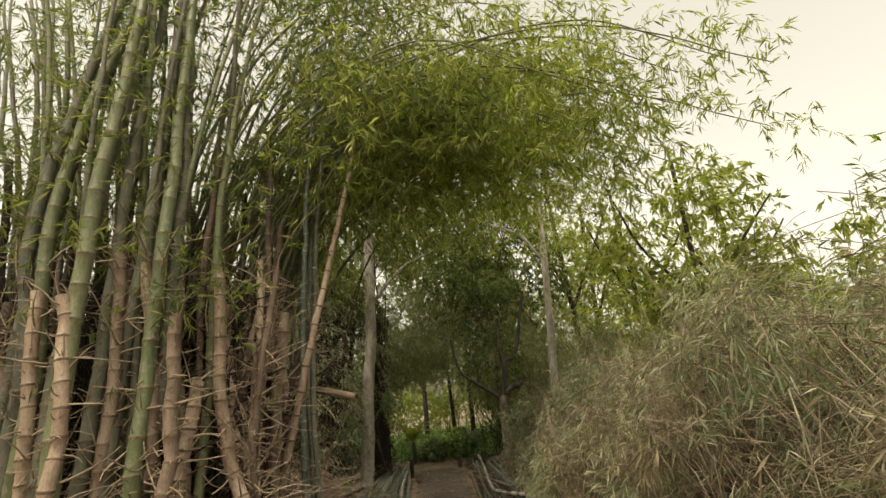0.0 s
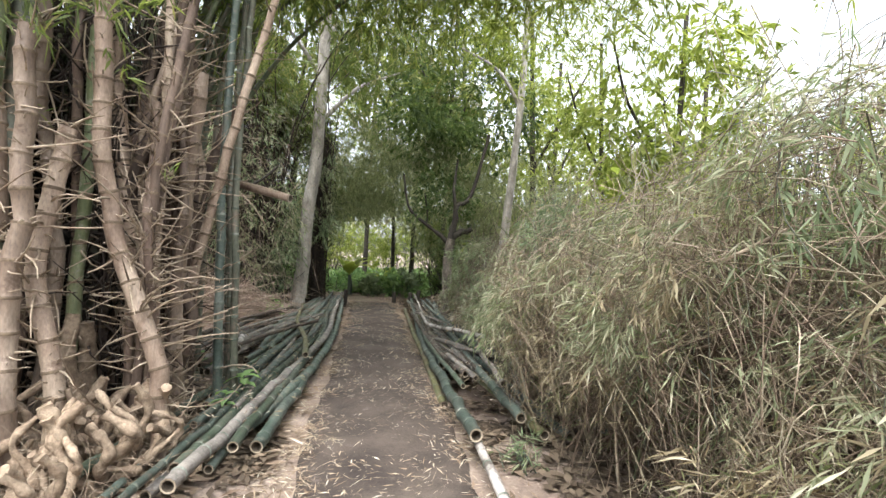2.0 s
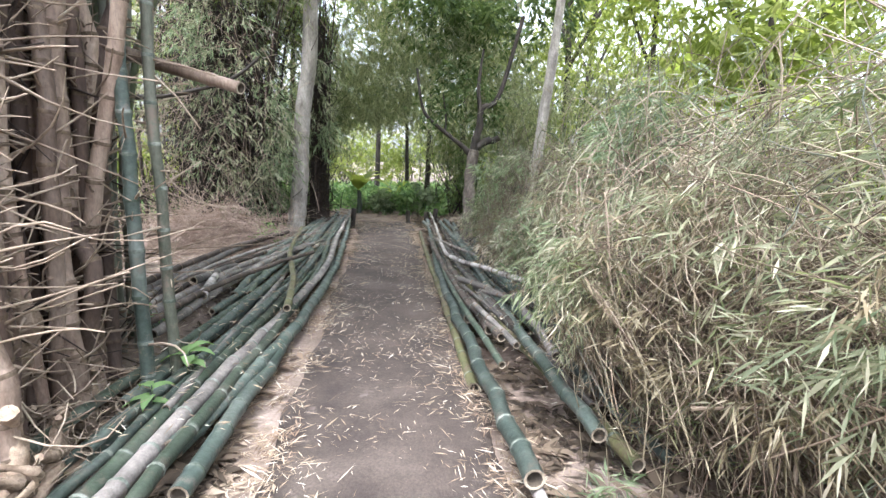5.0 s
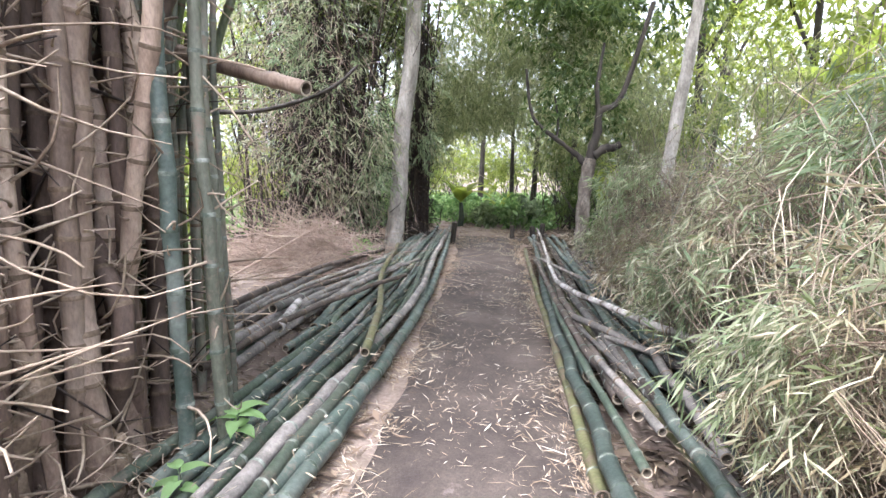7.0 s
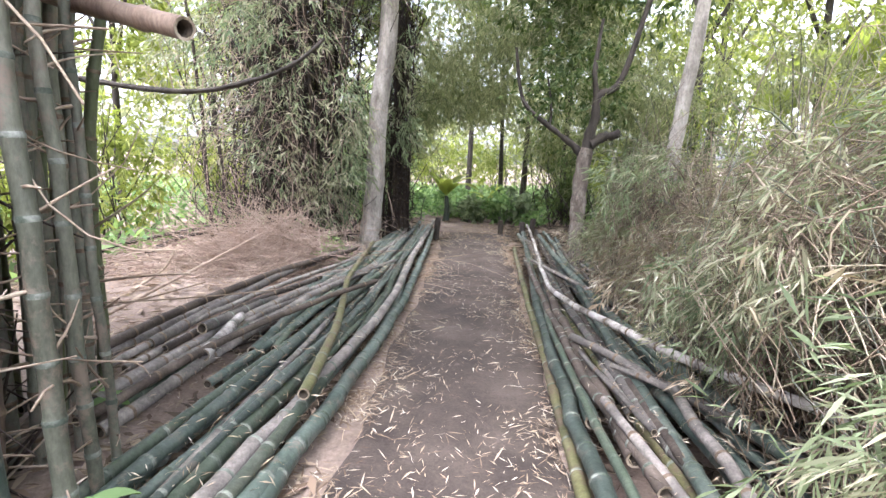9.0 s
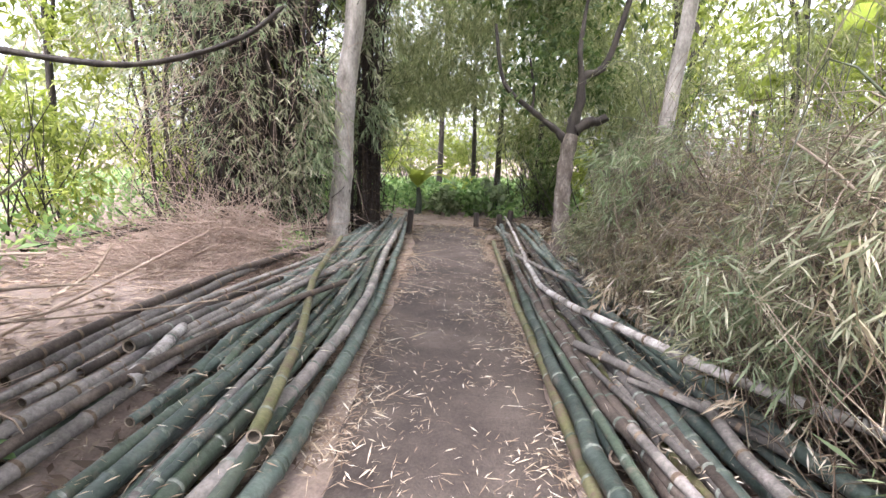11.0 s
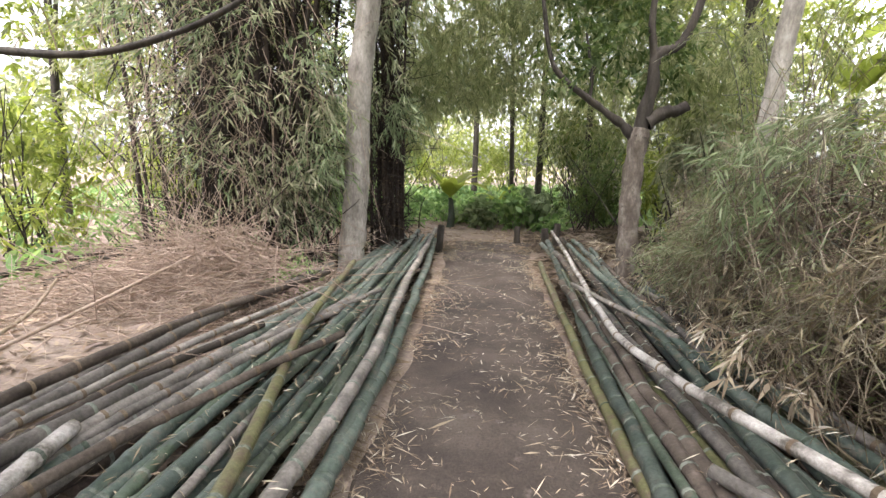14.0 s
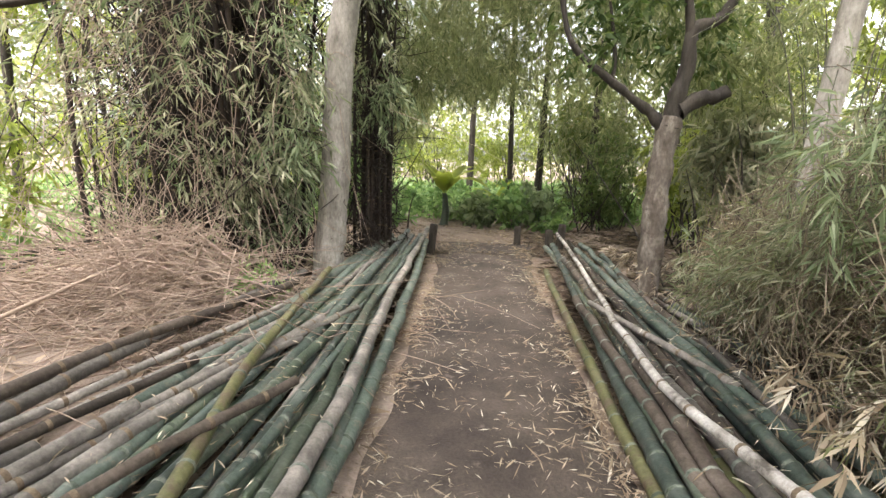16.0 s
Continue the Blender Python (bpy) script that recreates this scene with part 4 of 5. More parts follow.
pale_tree = thing("tree", "slender pale tree leaning above the thicket", "tree")
part("trunk", trunk_geo([(2.64, 12.0, -0.1), (2.7, 12.0, 1.5), (2.8, 12.0, 2.7), (2.88, 12.0, 3.5), (3.1, 12.2, 6.0), (3.3, 12.6, 9.5)], 0.11, 0.06), BARK_PALE, pale_tree)
part("limb", trunk_geo([(3.0, 12.1, 4.8), (2.5, 12.2, 5.6), (1.7, 12.4, 6.1)], 0.045, 0.02, 8, 12), BARK_PALE, pale_tree)
crown(pale_tree, [((3.4, 12.9, 6.8), (2.2, 2.0, 2.2), 650), ((3.4, 13.2, 10.0), (2.4, 2.2, 2.2), 650)], LEAF_LIME, "yellow-green leaves against the sky", (0.09, 0.18), 0.2)


def far_tree(x, y, h, r, lean, mat, count, spread=2.2, low=0.5, bark=BARK_DARK):
    t = thing("tree", "slim dark-trunked tree in the shade" if bark is BARK_DARK else "pale-trunked tree in the wood", "tree", "trees at the end of the path")
    part("trunk", trunk_geo([(x, y, -0.1), (x + 0.3 * lean, y, h * 0.35), (x + lean, y, h)], r, r * 0.5, 10, 16), bark, t)
    part("limb", trunk_geo([(x + 0.4 * lean, y, h * 0.45), (x + 0.8, y - 0.5, h * 0.65), (x + 1.5, y - 0.9, h * 0.8)], r * 0.5, r * 0.2, 7, 10), bark, t)
    part("limb", trunk_geo([(x + 0.5 * lean, y, h * 0.5), (x - 0.8, y + 0.2, h * 0.7), (x - 1.5, y - 0.4, h * 0.85)], r * 0.5, r * 0.2, 7, 10), bark, t)
    crown(t, [((x + lean, y, h * (0.5 + low * 0.5)), (spread, spread, h * (1 - low) * 0.55), count)], mat, "leafy crown", (0.12, 0.24), 0.3)


for spec in [(1.4, 20.2, 10, 0.1, 0.2, LEAF_BAMBOO, 650, 2.4, 0.4), (0.75, 20.8, 11, 0.08, -0.3, LEAF_BAMBOO, 650, 2.6, 0.45), (2.3, 18.6, 11, 0.09, 0.3, LEAF_BAMBOO, 900, 2.2, 0.35),
             (-2.9, 18.5, 11, 0.1, 0.4, LEAF_BAMBOO, 1300, 2.4, 0.35), (-0.4, 24.5, 13, 0.12, 0.3, LEAF_LIME, 900, 3.2, 0.4), (5.5, 18, 10, 0.13, -0.4, LEAF_LIME, 700, 2.6, 0.25),
             (-5.5, 19, 9, 0.12, 0.3, LEAF_LIME, 1000, 2.4, 0.25), (-8.5, 16, 7, 0.1, 0.2, LEAF_LIME, 700, 2.0, 0.35),
             (7.5, 22, 10, 0.14, 0.3, LEAF_LIME, 900, 2.8, 0.2), (6.8, 15.5, 8, 0.1, -0.3, LEAF_LIME, 600, 2.2, 0.2), (9.5, 15, 7.5, 0.12, 0.2, LEAF_LIME, 600, 2.4, 0.15), (11, 9, 6, 0.12, 0.2, LEAF_GREY, 1500, 2.6, 0.1), (5.6, 10.4, 6.4, 0.09, 0.2, LEAF_LIME, 800, 1.9, 0.25), (8.8, 7.5, 5.8, 0.1, 0.2, LEAF_LIME, 700, 2.2, 0.2), (7.6, 4.2, 4.6, 0.08, 0.2, LEAF_GREY, 800, 2.0, 0.2), (-9.5, 22, 9, 0.14, 0.3, LEAF_LIME, 900, 2.8, 0.2), (-9.5, 8, 6, 0.12, 0.2, LEAF_LIME, 600, 2.0, 0.3), (-9.0, 2.5, 7, 0.12, 0.2, LEAF_BAMBOO, 900, 2.4, 0.3)]:
    far_tree(*spec)
far_tree(3.2, 19.5, 10, 0.12, -0.2, LEAF_VEIL, 900, 2.4, 0.15, BARK_PALE)

# far woods all round
n = 90000
ang = rng.uniform(0, 2 * np.pi, n)
dist = rng.uniform(27, 40, n)
edge = 8.0 + 2.0 * np.sin(ang * 7) + 1.3 * np.sin(ang * 17 + 1)
p = np.stack([dist * np.cos(ang), 8 + dist * np.sin(ang), rng.uniform(0, 1, n) ** 0.8 * edge], -1)
length = rng.uniform(0.2, 0.5, n)
woods = part("far_woods", Geo().add(*leaves(p, rng.normal(0, 1, (n, 3)), length, length * 0.6)), LEAF_VEIL, kind="stuff")
tagged(woods, "hazy green trees closing the view all round", "woods")

# overhanging branch on the left
arm = thing("fallen_branch", "bare grey branch hanging across the clump", "branch")
part("stem", trunk_geo([(-6.2, 10.95, 2.62), (-4.7, 10.95, 2.38), (-3.6, 10.95, 2.3), (-2.8, 10.95, 2.44), (-2.25, 10.97, 2.66), (-1.95, 11.2, 3.0)], 0.04, 0.022, 8, 36, 0.16), BARK_DARK, arm)
a = spline([(-6.2, 10.95, 2.62), (-4.7, 10.95, 2.38), (-3.6, 10.95, 2.3), (-2.8, 10.95, 2.44)], np.linspace(0, 1, 16))
b = a + np.stack([rng.normal(-0.1, 0.12, 16), rng.normal(0, 0.15, 16), rng.uniform(0.1, 0.6, 16)], -1)
part("twigs", Geo().add(*sticks(a, (a + b) / 2 + rng.normal(0, 0.04, (16, 3)), b, np.full(16, 0.008), np.full(16, 0.003), 4, 5)), TWIG_TAN, arm, "", "stuff")

# ---- dry thicket on the right ----
thicket = thing("bamboo_thicket", "overgrown bamboo thicket of dry straw stems and grey-green leaves", "thicket")


def thicket_edge(y):
    return np.interp(y, [-2, 2.5, 4.5, 5.5, 7, 8.5, 9.5, 11, 12], [1.7, 1.55, 1.25, 1.15, 1.4, 1.55, 1.4, 1.6, 2.1])


def thicket_top(y):
    return np.interp(y, [-2, 2.5, 4.5, 7, 9, 10.5, 13], [2.4, 2.4, 2.0, 1.9, 1.6, 1.3, 0.9]) + 0.16 * np.sin(2.1 * y) + 0.12 * np.sin(5.3 * y + 1)


def thicket_skin(n, depth, y0=-1.5, y1=12.6):
    """Points in a bank that rises steeply from its foot, with hollows in it."""
    y = rng.uniform(y0, y1, n)
    up = rng.uniform(0, 1, n)
    top = thicket_top(y)
    z = top * up
    face = thicket_edge(y) + 0.35 * np.cos(up * 3.1) * (up < 0.5) + 1.5 * np.clip(up - 0.55, 0, 1) ** 1.2 + 0.1 * np.sin(3.1 * y) + 0.16 * np.sin(2.3 * y + 3.1 * z + 2) + 0.2 * np.sin(4.3 * y + 4.7 * z) + 0.12 * np.sin(9.1 * y - 6.3 * z)
    return np.stack([face + rng.exponential(depth, n), y, np.clip(z, 0.02, None)], -1)


def thicket_tone(p):
    """Where the bank is dry (low) and where it is green (high)."""
    return np.sin(1.9 * p[:, 1] + 1.2 * p[:, 2]) + np.sin(3.7 * p[:, 1] - 2.9 * p[:, 2] + 1.0) + 0.9 * (p[:, 2] - 1.1) + np.interp(p[:, 1], [2.5, 4.0, 5.5, 8, 9.5], [-1.5, -0.3, 0.5, 0.2, -0.4]) + rng.normal(0, 0.5, len(p))


def bank_stems(name, n, depth, mat, label, r, reach, low=-9.0, high=9.0):
    tip = thicket_skin(n, depth)
    tone = thicket_tone(tip)
    tip = tip[(tone > low) & (tone < high) & ((tip[:, 2] > rng.uniform(0, 0.8, n)) | (mat is TWIG_BROWN))]
    n = len(tip)
    d = unit(np.stack([rng.normal(0.3, 0.55, n), rng.normal(0, 0.9, n), rng.normal(-0.3, 0.75, n)], -1))
    root = tip + d * rng.uniform(*reach, (n, 1))
    root[:, 2] = np.clip(root[:, 2], 0.0, None)
    root[:, 0] = np.maximum(root[:, 0], thicket_edge(root[:, 1]) - 0.1)
    bend = (tip + root) / 2 + np.stack([rng.normal(-0.03, 0.1, n), rng.normal(0, 0.14, n), rng.uniform(-0.08, 0.24, n)], -1)
    part(name, Geo().add(*sticks(root, bend, tip, rng.uniform(*r, n), rng.uniform(0.0008, 0.0018, n), 4)), mat, thicket, label, "stuff")


# dead inner mass, then the straw and twigs over it
n = 12000
p = thicket_skin(n, 0.4) * np.array([1, 1, 0.72]) + np.array([0.26, 0, -0.05])
q = p + unit(np.stack([rng.normal(0, 0.5, n), rng.normal(0, 0.8, n), rng.normal(0, 0.7, n)], -1)) * rng.uniform(0.2, 0.9, (n, 1))
q[:, 0] = np.maximum(q[:, 0], thicket_edge(q[:, 1]) + 0.1)
p[:, 2], q[:, 2] = np.clip(p[:, 2], 0.01, None), np.clip(q[:, 2], 0.01, None)
part("dead_stems", Geo().add(*sticks(p, (p + q) / 2 + rng.normal(0, 0.06, (n, 3)), q, rng.uniform(0.004, 0.01, n), np.full(n, 0.003), 3)), TWIG_BROWN, thicket, "dead brown stems inside the thicket", "stuff")
bank_stems("stems", 13500, 0.12, TWIG_YELLOW, "arching straw-yellow stems", (0.0016, 0.004), (0.2, 1.0), -9.0, 0.6)
bank_stems("tan_stems", 6500, 0.1, TWIG_TAN, "tangled tan stems", (0.0016, 0.0038), (0.15, 0.8))
bank_stems("brown_stems", 6000, 0.1, TWIG_BROWN, "tangled brown stems", (0.0018, 0.004), (0.15, 0.8))
bank_stems("green_stems", 5000, 0.1, CULM_GREY, "thin grey-green stems", (0.0016, 0.004), (0.2, 0.9), 0.2)
n = 130
y = rng.uniform(-0.5, 12.3, n)
for k in range(n):
    x0 = thicket_edge(y[k]) + rng.uniform(0.25, 1.0)
    side, over = rng.normal(0, 0.8), rng.uniform(0.2, 0.9)
    top = thicket_top(y[k]) * rng.uniform(0.5, 1.0)
    pts = [(x0, y[k], 0), (x0 - 0.1 * over, y[k] + 0.25 * side, top * 0.7), (x0 - 0.5 * over, y[k] + 0.7 * side, top), (x0 - over, y[k] + 1.2 * side, top * rng.uniform(0.55, 0.95))]
    s = np.linspace(0, 1, 12)
    line = spline(pts, s)
    line[:, 0] = np.maximum(line[:, 0], thicket_edge(line[:, 1]) - 0.15)
    line[1:] += np.cumsum(rng.normal(0, 0.012, (11, 3)), 0)
    v, f = tube(line, rng.uniform(0.004, 0.01) * (1 - 0.75 * s), 5)
    part("cane", Geo().add(v, f), (TWIG_TAN, TWIG_YELLOW, TWIG_TAN, CULM_GREEN)[k % 4], thicket, "arching dry cane")
n = 150
y = rng.uniform(-1, 12, n)
root = np.stack([thicket_edge(y) + rng.uniform(0.6, 2.0, n), y, np.zeros(n)], -1)
tip = root + np.stack([rng.normal(0.1, 0.35, n), rng.normal(0, 0.5, n), thicket_top(y) * rng.uniform(0.75, 1.18, n)], -1)
for k in range(n):
    mid = (root[k] + tip[k]) / 2 + rng.normal(0, 0.15, 3)
    part("cane", Geo().add(*sticks(root[k][None], mid[None], tip[k][None], [rng.uniform(0.005, 0.01)], [0.002], 8, 5)), TWIG_TAN if k % 3 else TWIG_BROWN, thicket, "upright dry cane")
crest = tip[rng.integers(0, n, 1100)] * np.array([1, 1, 0.97]) + rng.normal(0, 0.13, (1100, 3))
part("crest_foliage", Geo().add(*sprays(crest, rng.normal(0, 1, (1100, 3)), 9, (0.07, 0.16), 0.1, 0.25, 0.6, 0.6)), LEAF_VEIL, thicket, "feathery leaves on the cane tips", "stuff")
# leaves in drooping tufts, green and dry in patches
core = thicket_skin(2300, 0.14)
tone = thicket_tone(core)
core[:, 0] -= 0.06
tufts = {"green_foliage": Geo(), "foliage": Geo(), "dry_foliage": Geo()}
for c, g in zip(core, tone):
    kind = "green_foliage" if g > 1.2 else "foliage" if g > -0.5 else "dry_foliage"
    if rng.uniform() < (0.88 if c[2] < 0.6 else 0.45 if kind == "dry_foliage" else 0.0):
        continue
    m = int(rng.uniform(3, 12))
    aim = np.array([rng.normal(-0.6, 0.4), rng.normal(0, 0.7), rng.normal(-0.1, 0.5)])
    p = c + rng.normal(0, 1, (m, 3)) * np.array([0.07, 0.13, 0.1])
    p[:, 2] = np.clip(p[:, 2], 0.03, None)
    long = rng.uniform(0.8, 1.4) * (1.25 if kind == "green_foliage" else 1.0)
    tufts[kind].add(*sprays(p, aim + rng.normal(0, 0.35, (m, 3)), 7, (0.04 * long, 0.1 * long), 0.09, 0.14, 0.5, 0.5))
part("green_foliage", tufts["green_foliage"], LEAF_BLUE, thicket, "fresh blue-green leaves", "stuff")
part("foliage", tufts["foliage"], LEAF_GREY, thicket, "grey-green narrow leaves", "stuff")
part("dry_foliage", tufts["dry_foliage"], LEAF_DRY, thicket, "dry straw-coloured leaves", "stuff")
p = thicket_skin(3200, 0.2)
part("thin_foliage", Geo().add(*sprays(p, np.stack([rng.normal(-0.5, 0.6, 3200), rng.normal(0, 0.7, 3200), rng.normal(0.1, 0.6, 3200)], -1), 6, (0.04, 0.11), 0.1, 0.2, 0.8, 0.4)), LEAF_VEIL, thicket, "small leaves among the stems", "stuff")
for pts in ([(1.3, 3.5, 1.52), (1.75, 3.55, 1.72), (2.4, 3.7, 1.95)], [(1.2, 4.9, 0.62), (1.5, 4.75, 0.7), (1.95, 4.6, 0.8)], [(1.35, 6.9, 1.15), (1.5, 7.4, 1.4), (1.65, 8.0, 1.6)], [(1.2, 5.6, 0.5), (1.6, 5.3, 0.75), (2.1, 5.1, 1.3)]):
    part("stick", trunk_geo(pts, 0.008, 0.006, 7, 12, 0.03), TWIG_TAN, thicket, "pale bare cane lying over the thicket")

# young bamboo hung with pale leaves behind the thicket
for x, y, h in ((3.5, 10.4, 3.3), (3.3, 12.6, 3.2)):
    young = thing("young_bamboo", "young bamboo with thin stems and pale hanging leaves", "bamboo", "young bamboo by the thicket")
    ends = []
    for k in range(12):
        way = rng.normal(0, 0.35, 2)
        pts = [(x + 0.3 * way[0], y + 0.3 * way[1], 0.0), (x + 0.7 * way[0], y + 0.7 * way[1], h * 0.5), (x + 1.3 * way[0], y + 1.3 * way[1], h * 0.85), (x + 2.2 * way[0], y + 2.2 * way[1], h * rng.uniform(0.75, 1.0))]
        v, f = tube(spline(pts, np.linspace(0, 1, 14)), 0.009 * np.linspace(1, 0.25, 14), 5)
        part("stem", Geo().add(v, f), CULM_GREY, young)
        ends.append(spline(pts, np.linspace(0.4, 1, 16)))
    p = np.concatenate(ends)
    p = p[rng.integers(0, len(p), 330)] + rng.normal(0, 0.14, (330, 3))
    part("foliage", Geo().add(*sprays(p, rng.normal(0, 0.8, p.shape), 8, (0.06, 0.14), 0.12, 0.22, 0.55, 0.9)), LEAF_VEIL, young, "", "stuff")

# taller green growth behind the thicket
for x, y, h, w, count, mat in [(5.2, 5.5, 2.6, 1.4, 800, LEAF_GREY), (5.5, 9.0, 3.0, 1.4, 420, LEAF_LIME), (7.0, 3.0, 2.6, 1.4, 800, LEAF_GREY), (4.8, 11.8, 2.8, 1.4, 420, LEAF_LIME), (8.6, 10.5, 4.5, 1.6, 450, LEAF_LIME),
                               (6.5, 0.0, 2.6, 1.4, 800, LEAF_GREY), (-5.6, 9.4, 2.0, 1.3, 420, LEAF_LIME), (-6.4, 12.5, 2.4, 1.4, 420, LEAF_LIME), (-5.4, 15.2, 2.6, 1.3, 480, LEAF_LIME), (-6.8, 6.8, 2.8, 1.4, 600, LEAF_LIME),
                               (-4.4, 17.2, 3.0, 1.3, 800, LEAF_BAMBOO), (-8.5, 11.0, 3.0, 1.4, 480, LEAF_LIME), (-2.9, 17.0, 2.6, 0.8, 400, LEAF_HERB), (2.3, 17.6, 1.9, 0.8, 300, LEAF_DEEP), (3.6, 15.6, 2.8, 1.2, 480, LEAF_LIME),
                               (4.2, 17.6, 3.4, 1.3, 500, LEAF_BAMBOO), (2.4, 19.4, 3.0, 1.1, 450, LEAF_BAMBOO), (2.9, 13.4, 2.0, 0.8, 600, LEAF_GREY), (-3.2, 20.5, 4.0, 1.5, 900, LEAF_HERB), (6.3, 20.5, 4.5, 1.8, 1000, LEAF_DEEP),
                               (-6.6, 22, 4.5, 1.8, 800, LEAF_LIME), (0.9, 26, 3.5, 1.6, 600, LEAF_LIME), (-1.9, 26, 3.2, 1.6, 600, LEAF_LIME), (3.4, 24, 5.0, 1.8, 800, LEAF_BAMBOO)]:
    shrub = thing("shrub", "leafy green shrub rising behind the dry thicket" if x > 0 else "bright yellow-green shrub behind the bamboo clumps", "shrub", "shrubs round the path")
    n = 26
    a = np.stack([np.full(n, x) + rng.normal(0, 0.3, n), np.full(n, y) + rng.normal(0, 0.3, n), np.zeros(n)], -1)
    b = a + np.stack([rng.normal(0, 0.7, n), rng.normal(0, 0.7, n), rng.uniform(0.6, 1, n) * h], -1)
    part("stems", Geo().add(*sticks(a, (a + b) / 2 + rng.normal(0, 0.2, (n, 3)), b, np.full(n, 0.015), np.full(n, 0.004), 5, 5)), BARK_DARK, shrub, "", "stuff")
    p = inside((x, y, h * 0.55), (w, w, h * 0.52), count, 0.3)
    p[:, 2] = np.clip(p[:, 2], 0.05, None)
    part("foliage", Geo().add(*sprays(p, rng.normal(0, 1, p.shape), 8, (0.1, 0.2), 0.22, 0.25)), mat, shrub, "", "stuff")


# ---- broad-leaved plants ----
def blade(root, way, length, width, arch, segs=9):
    """One long broad leaf with a midrib fold and a notched, waving edge."""
    way = np.array([way[0], way[1], 0.0]) / np.hypot(way[0], way[1])
    s = np.linspace(0, 1, segs)
    p = np.array(root) + way * (length * (s * (0.25 + 0.6 * arch * s)))[:, None] + np.array([0, 0, 1.0]) * (length * (s * (1.0 - 0.2 * arch) - 0.75 * arch * s**2.2))[:, None]
    side = np.array([-way[1], way[0], 0.0])
    w = width * np.sin(np.pi * np.clip(s * 0.94 + 0.06, 0, 1)) ** 0.6 * np.clip((s - 0.12) * 8, 0.06, 1)
    lift = np.array([0, 0, 0.22])
    rows = []
    for o in (-1, -0.5, 0, 0.5, 1):
        rows.append(p + side * (o * w / 2)[:, None] + lift * (abs(o) * w / 2 + 0.02 * np.sin(9 * s * abs(o)))[:, None])
    v = np.stack(rows, 1).reshape(-1, 3)
    i, j = np.meshgrid(np.arange(segs - 1), np.arange(4), indexing="ij")
    f = np.stack([i * 5 + j, i * 5 + j + 1, (i + 1) * 5 + j + 1, (i + 1) * 5 + j], -1).reshape(-1, 4)
    return v, f


def banana(x, y, h, count, length, label):
    t = thing("banana_plant", label, "plant", "broad-leaved plants")
    part("stem", trunk_geo([(x, y, -0.05), (x + 0.03, y, h * 0.5), (x, y, h)], 0.07 * length, 0.035 * length, 10, 10, 0.02), POLE_GREEN, t)
    for k in range(count):
        a = 2.4 * k + rng.uniform(-0.3, 0.3)
        v, f = blade((x, y, h - 0.1), (np.cos(a), np.sin(a)), length * rng.uniform(0.8, 1.1), length * 0.26, rng.uniform(0.25, 0.9))
        part("leaf", Geo().add(v, f), LEAF_LIME, t)


banana(6.3, 14.0, 3.0, 8, 2.1, "tall banana plant with broad yellow-green leaves")
banana(7.3, 12.4, 2.6, 7, 1.9, "banana plant with broad light green leaves")
banana(6.4, 16.2, 2.6, 7, 2.0, "banana plant with broad light green leaves")
banana(3.0, 8.75, 1.75, 6, 0.85, "broad yellow-green leaves rising from the thicket")
banana(-0.8, 17.7, 0.65, 8, 1.35, "broad-leaved plant glowing at the end of the path")
banana(0.3, 19.0, 0.4, 6, 0.9, "broad-leaved plant among low green herbs")


def herb(x, y, h, w, count, mat, label, size=(0.06, 0.16), ratio=0.45):
    t = thing("herb", label, "plant", "low plants")
    a = np.stack([x + rng.normal(0, w * 0.3, 14), y + rng.normal(0, w * 0.3, 14), np.full(14, -0.03)], -1)
    b = a + np.stack([rng.normal(0, w * 0.5, 14), rng.normal(0, w * 0.5, 14), rng.uniform(0.5, 1, 14) * h], -1)
    part("stems", Geo().add(*sticks(a, (a + b) / 2, b, np.full(14, 0.006), np.full(14, 0.002), 3, 4)), POLE_GREEN, t, "", "stuff")
    p = inside((x, y, h * 0.55), (w, w, h * 0.5), count, 0.3)
    p[:, 2] = np.clip(p[:, 2], 0.04, None)
    part("leaves", Geo().add(*sprays(p, rng.normal(0, 1, p.shape), 6, size, ratio, 0.1, 0.8, 0.2)), mat, t, "", "stuff")


for i in range(46):
    x = rng.uniform(-4.2, 3.2)
    y = rng.uniform(17.0, 23.5)
    if abs(x) > 1.6 and rng.uniform() < 0.6:
        y -= rng.uniform(0, 1.6)
    herb(x, y, rng.uniform(0.2, 0.7) * (2.2 if i % 5 == 0 else 1.0), rng.uniform(0.25, 0.5), 44, LEAF_BLUE if i % 4 == 0 else LEAF_HERB if x < 1 or i % 3 else LEAF_DEEP, "low leafy green herbs on the clearing's edge", (0.1, 0.26), 0.5)
herb(-1.95, 11.45, 0.42, 0.24, 150, LEAF_HERB, "small green fern beside the stack", (0.04, 0.09), 0.25)
def seedling(x, y, h, length, count, label):
    t = thing("seedling", label, "plant", "seedlings")
    part("stem", trunk_geo([(x, y, -0.03), (x + 0.01, y, h * 0.6), (x, y + 0.01, h)], 0.006, 0.004, 6, 6, 0.02), POLE_GREEN, t)
    for k in range(count):
        a = 2.4 * k + rng.uniform(-0.3, 0.3)
        v, f = blade((x, y, h * rng.uniform(0.6, 1.0)), (np.cos(a), np.sin(a)), length * rng.uniform(0.7, 1.1), length * 0.42, rng.uniform(0.9, 1.3))
        part("leaf", Geo().add(v, f), LEAF_HERB, t)


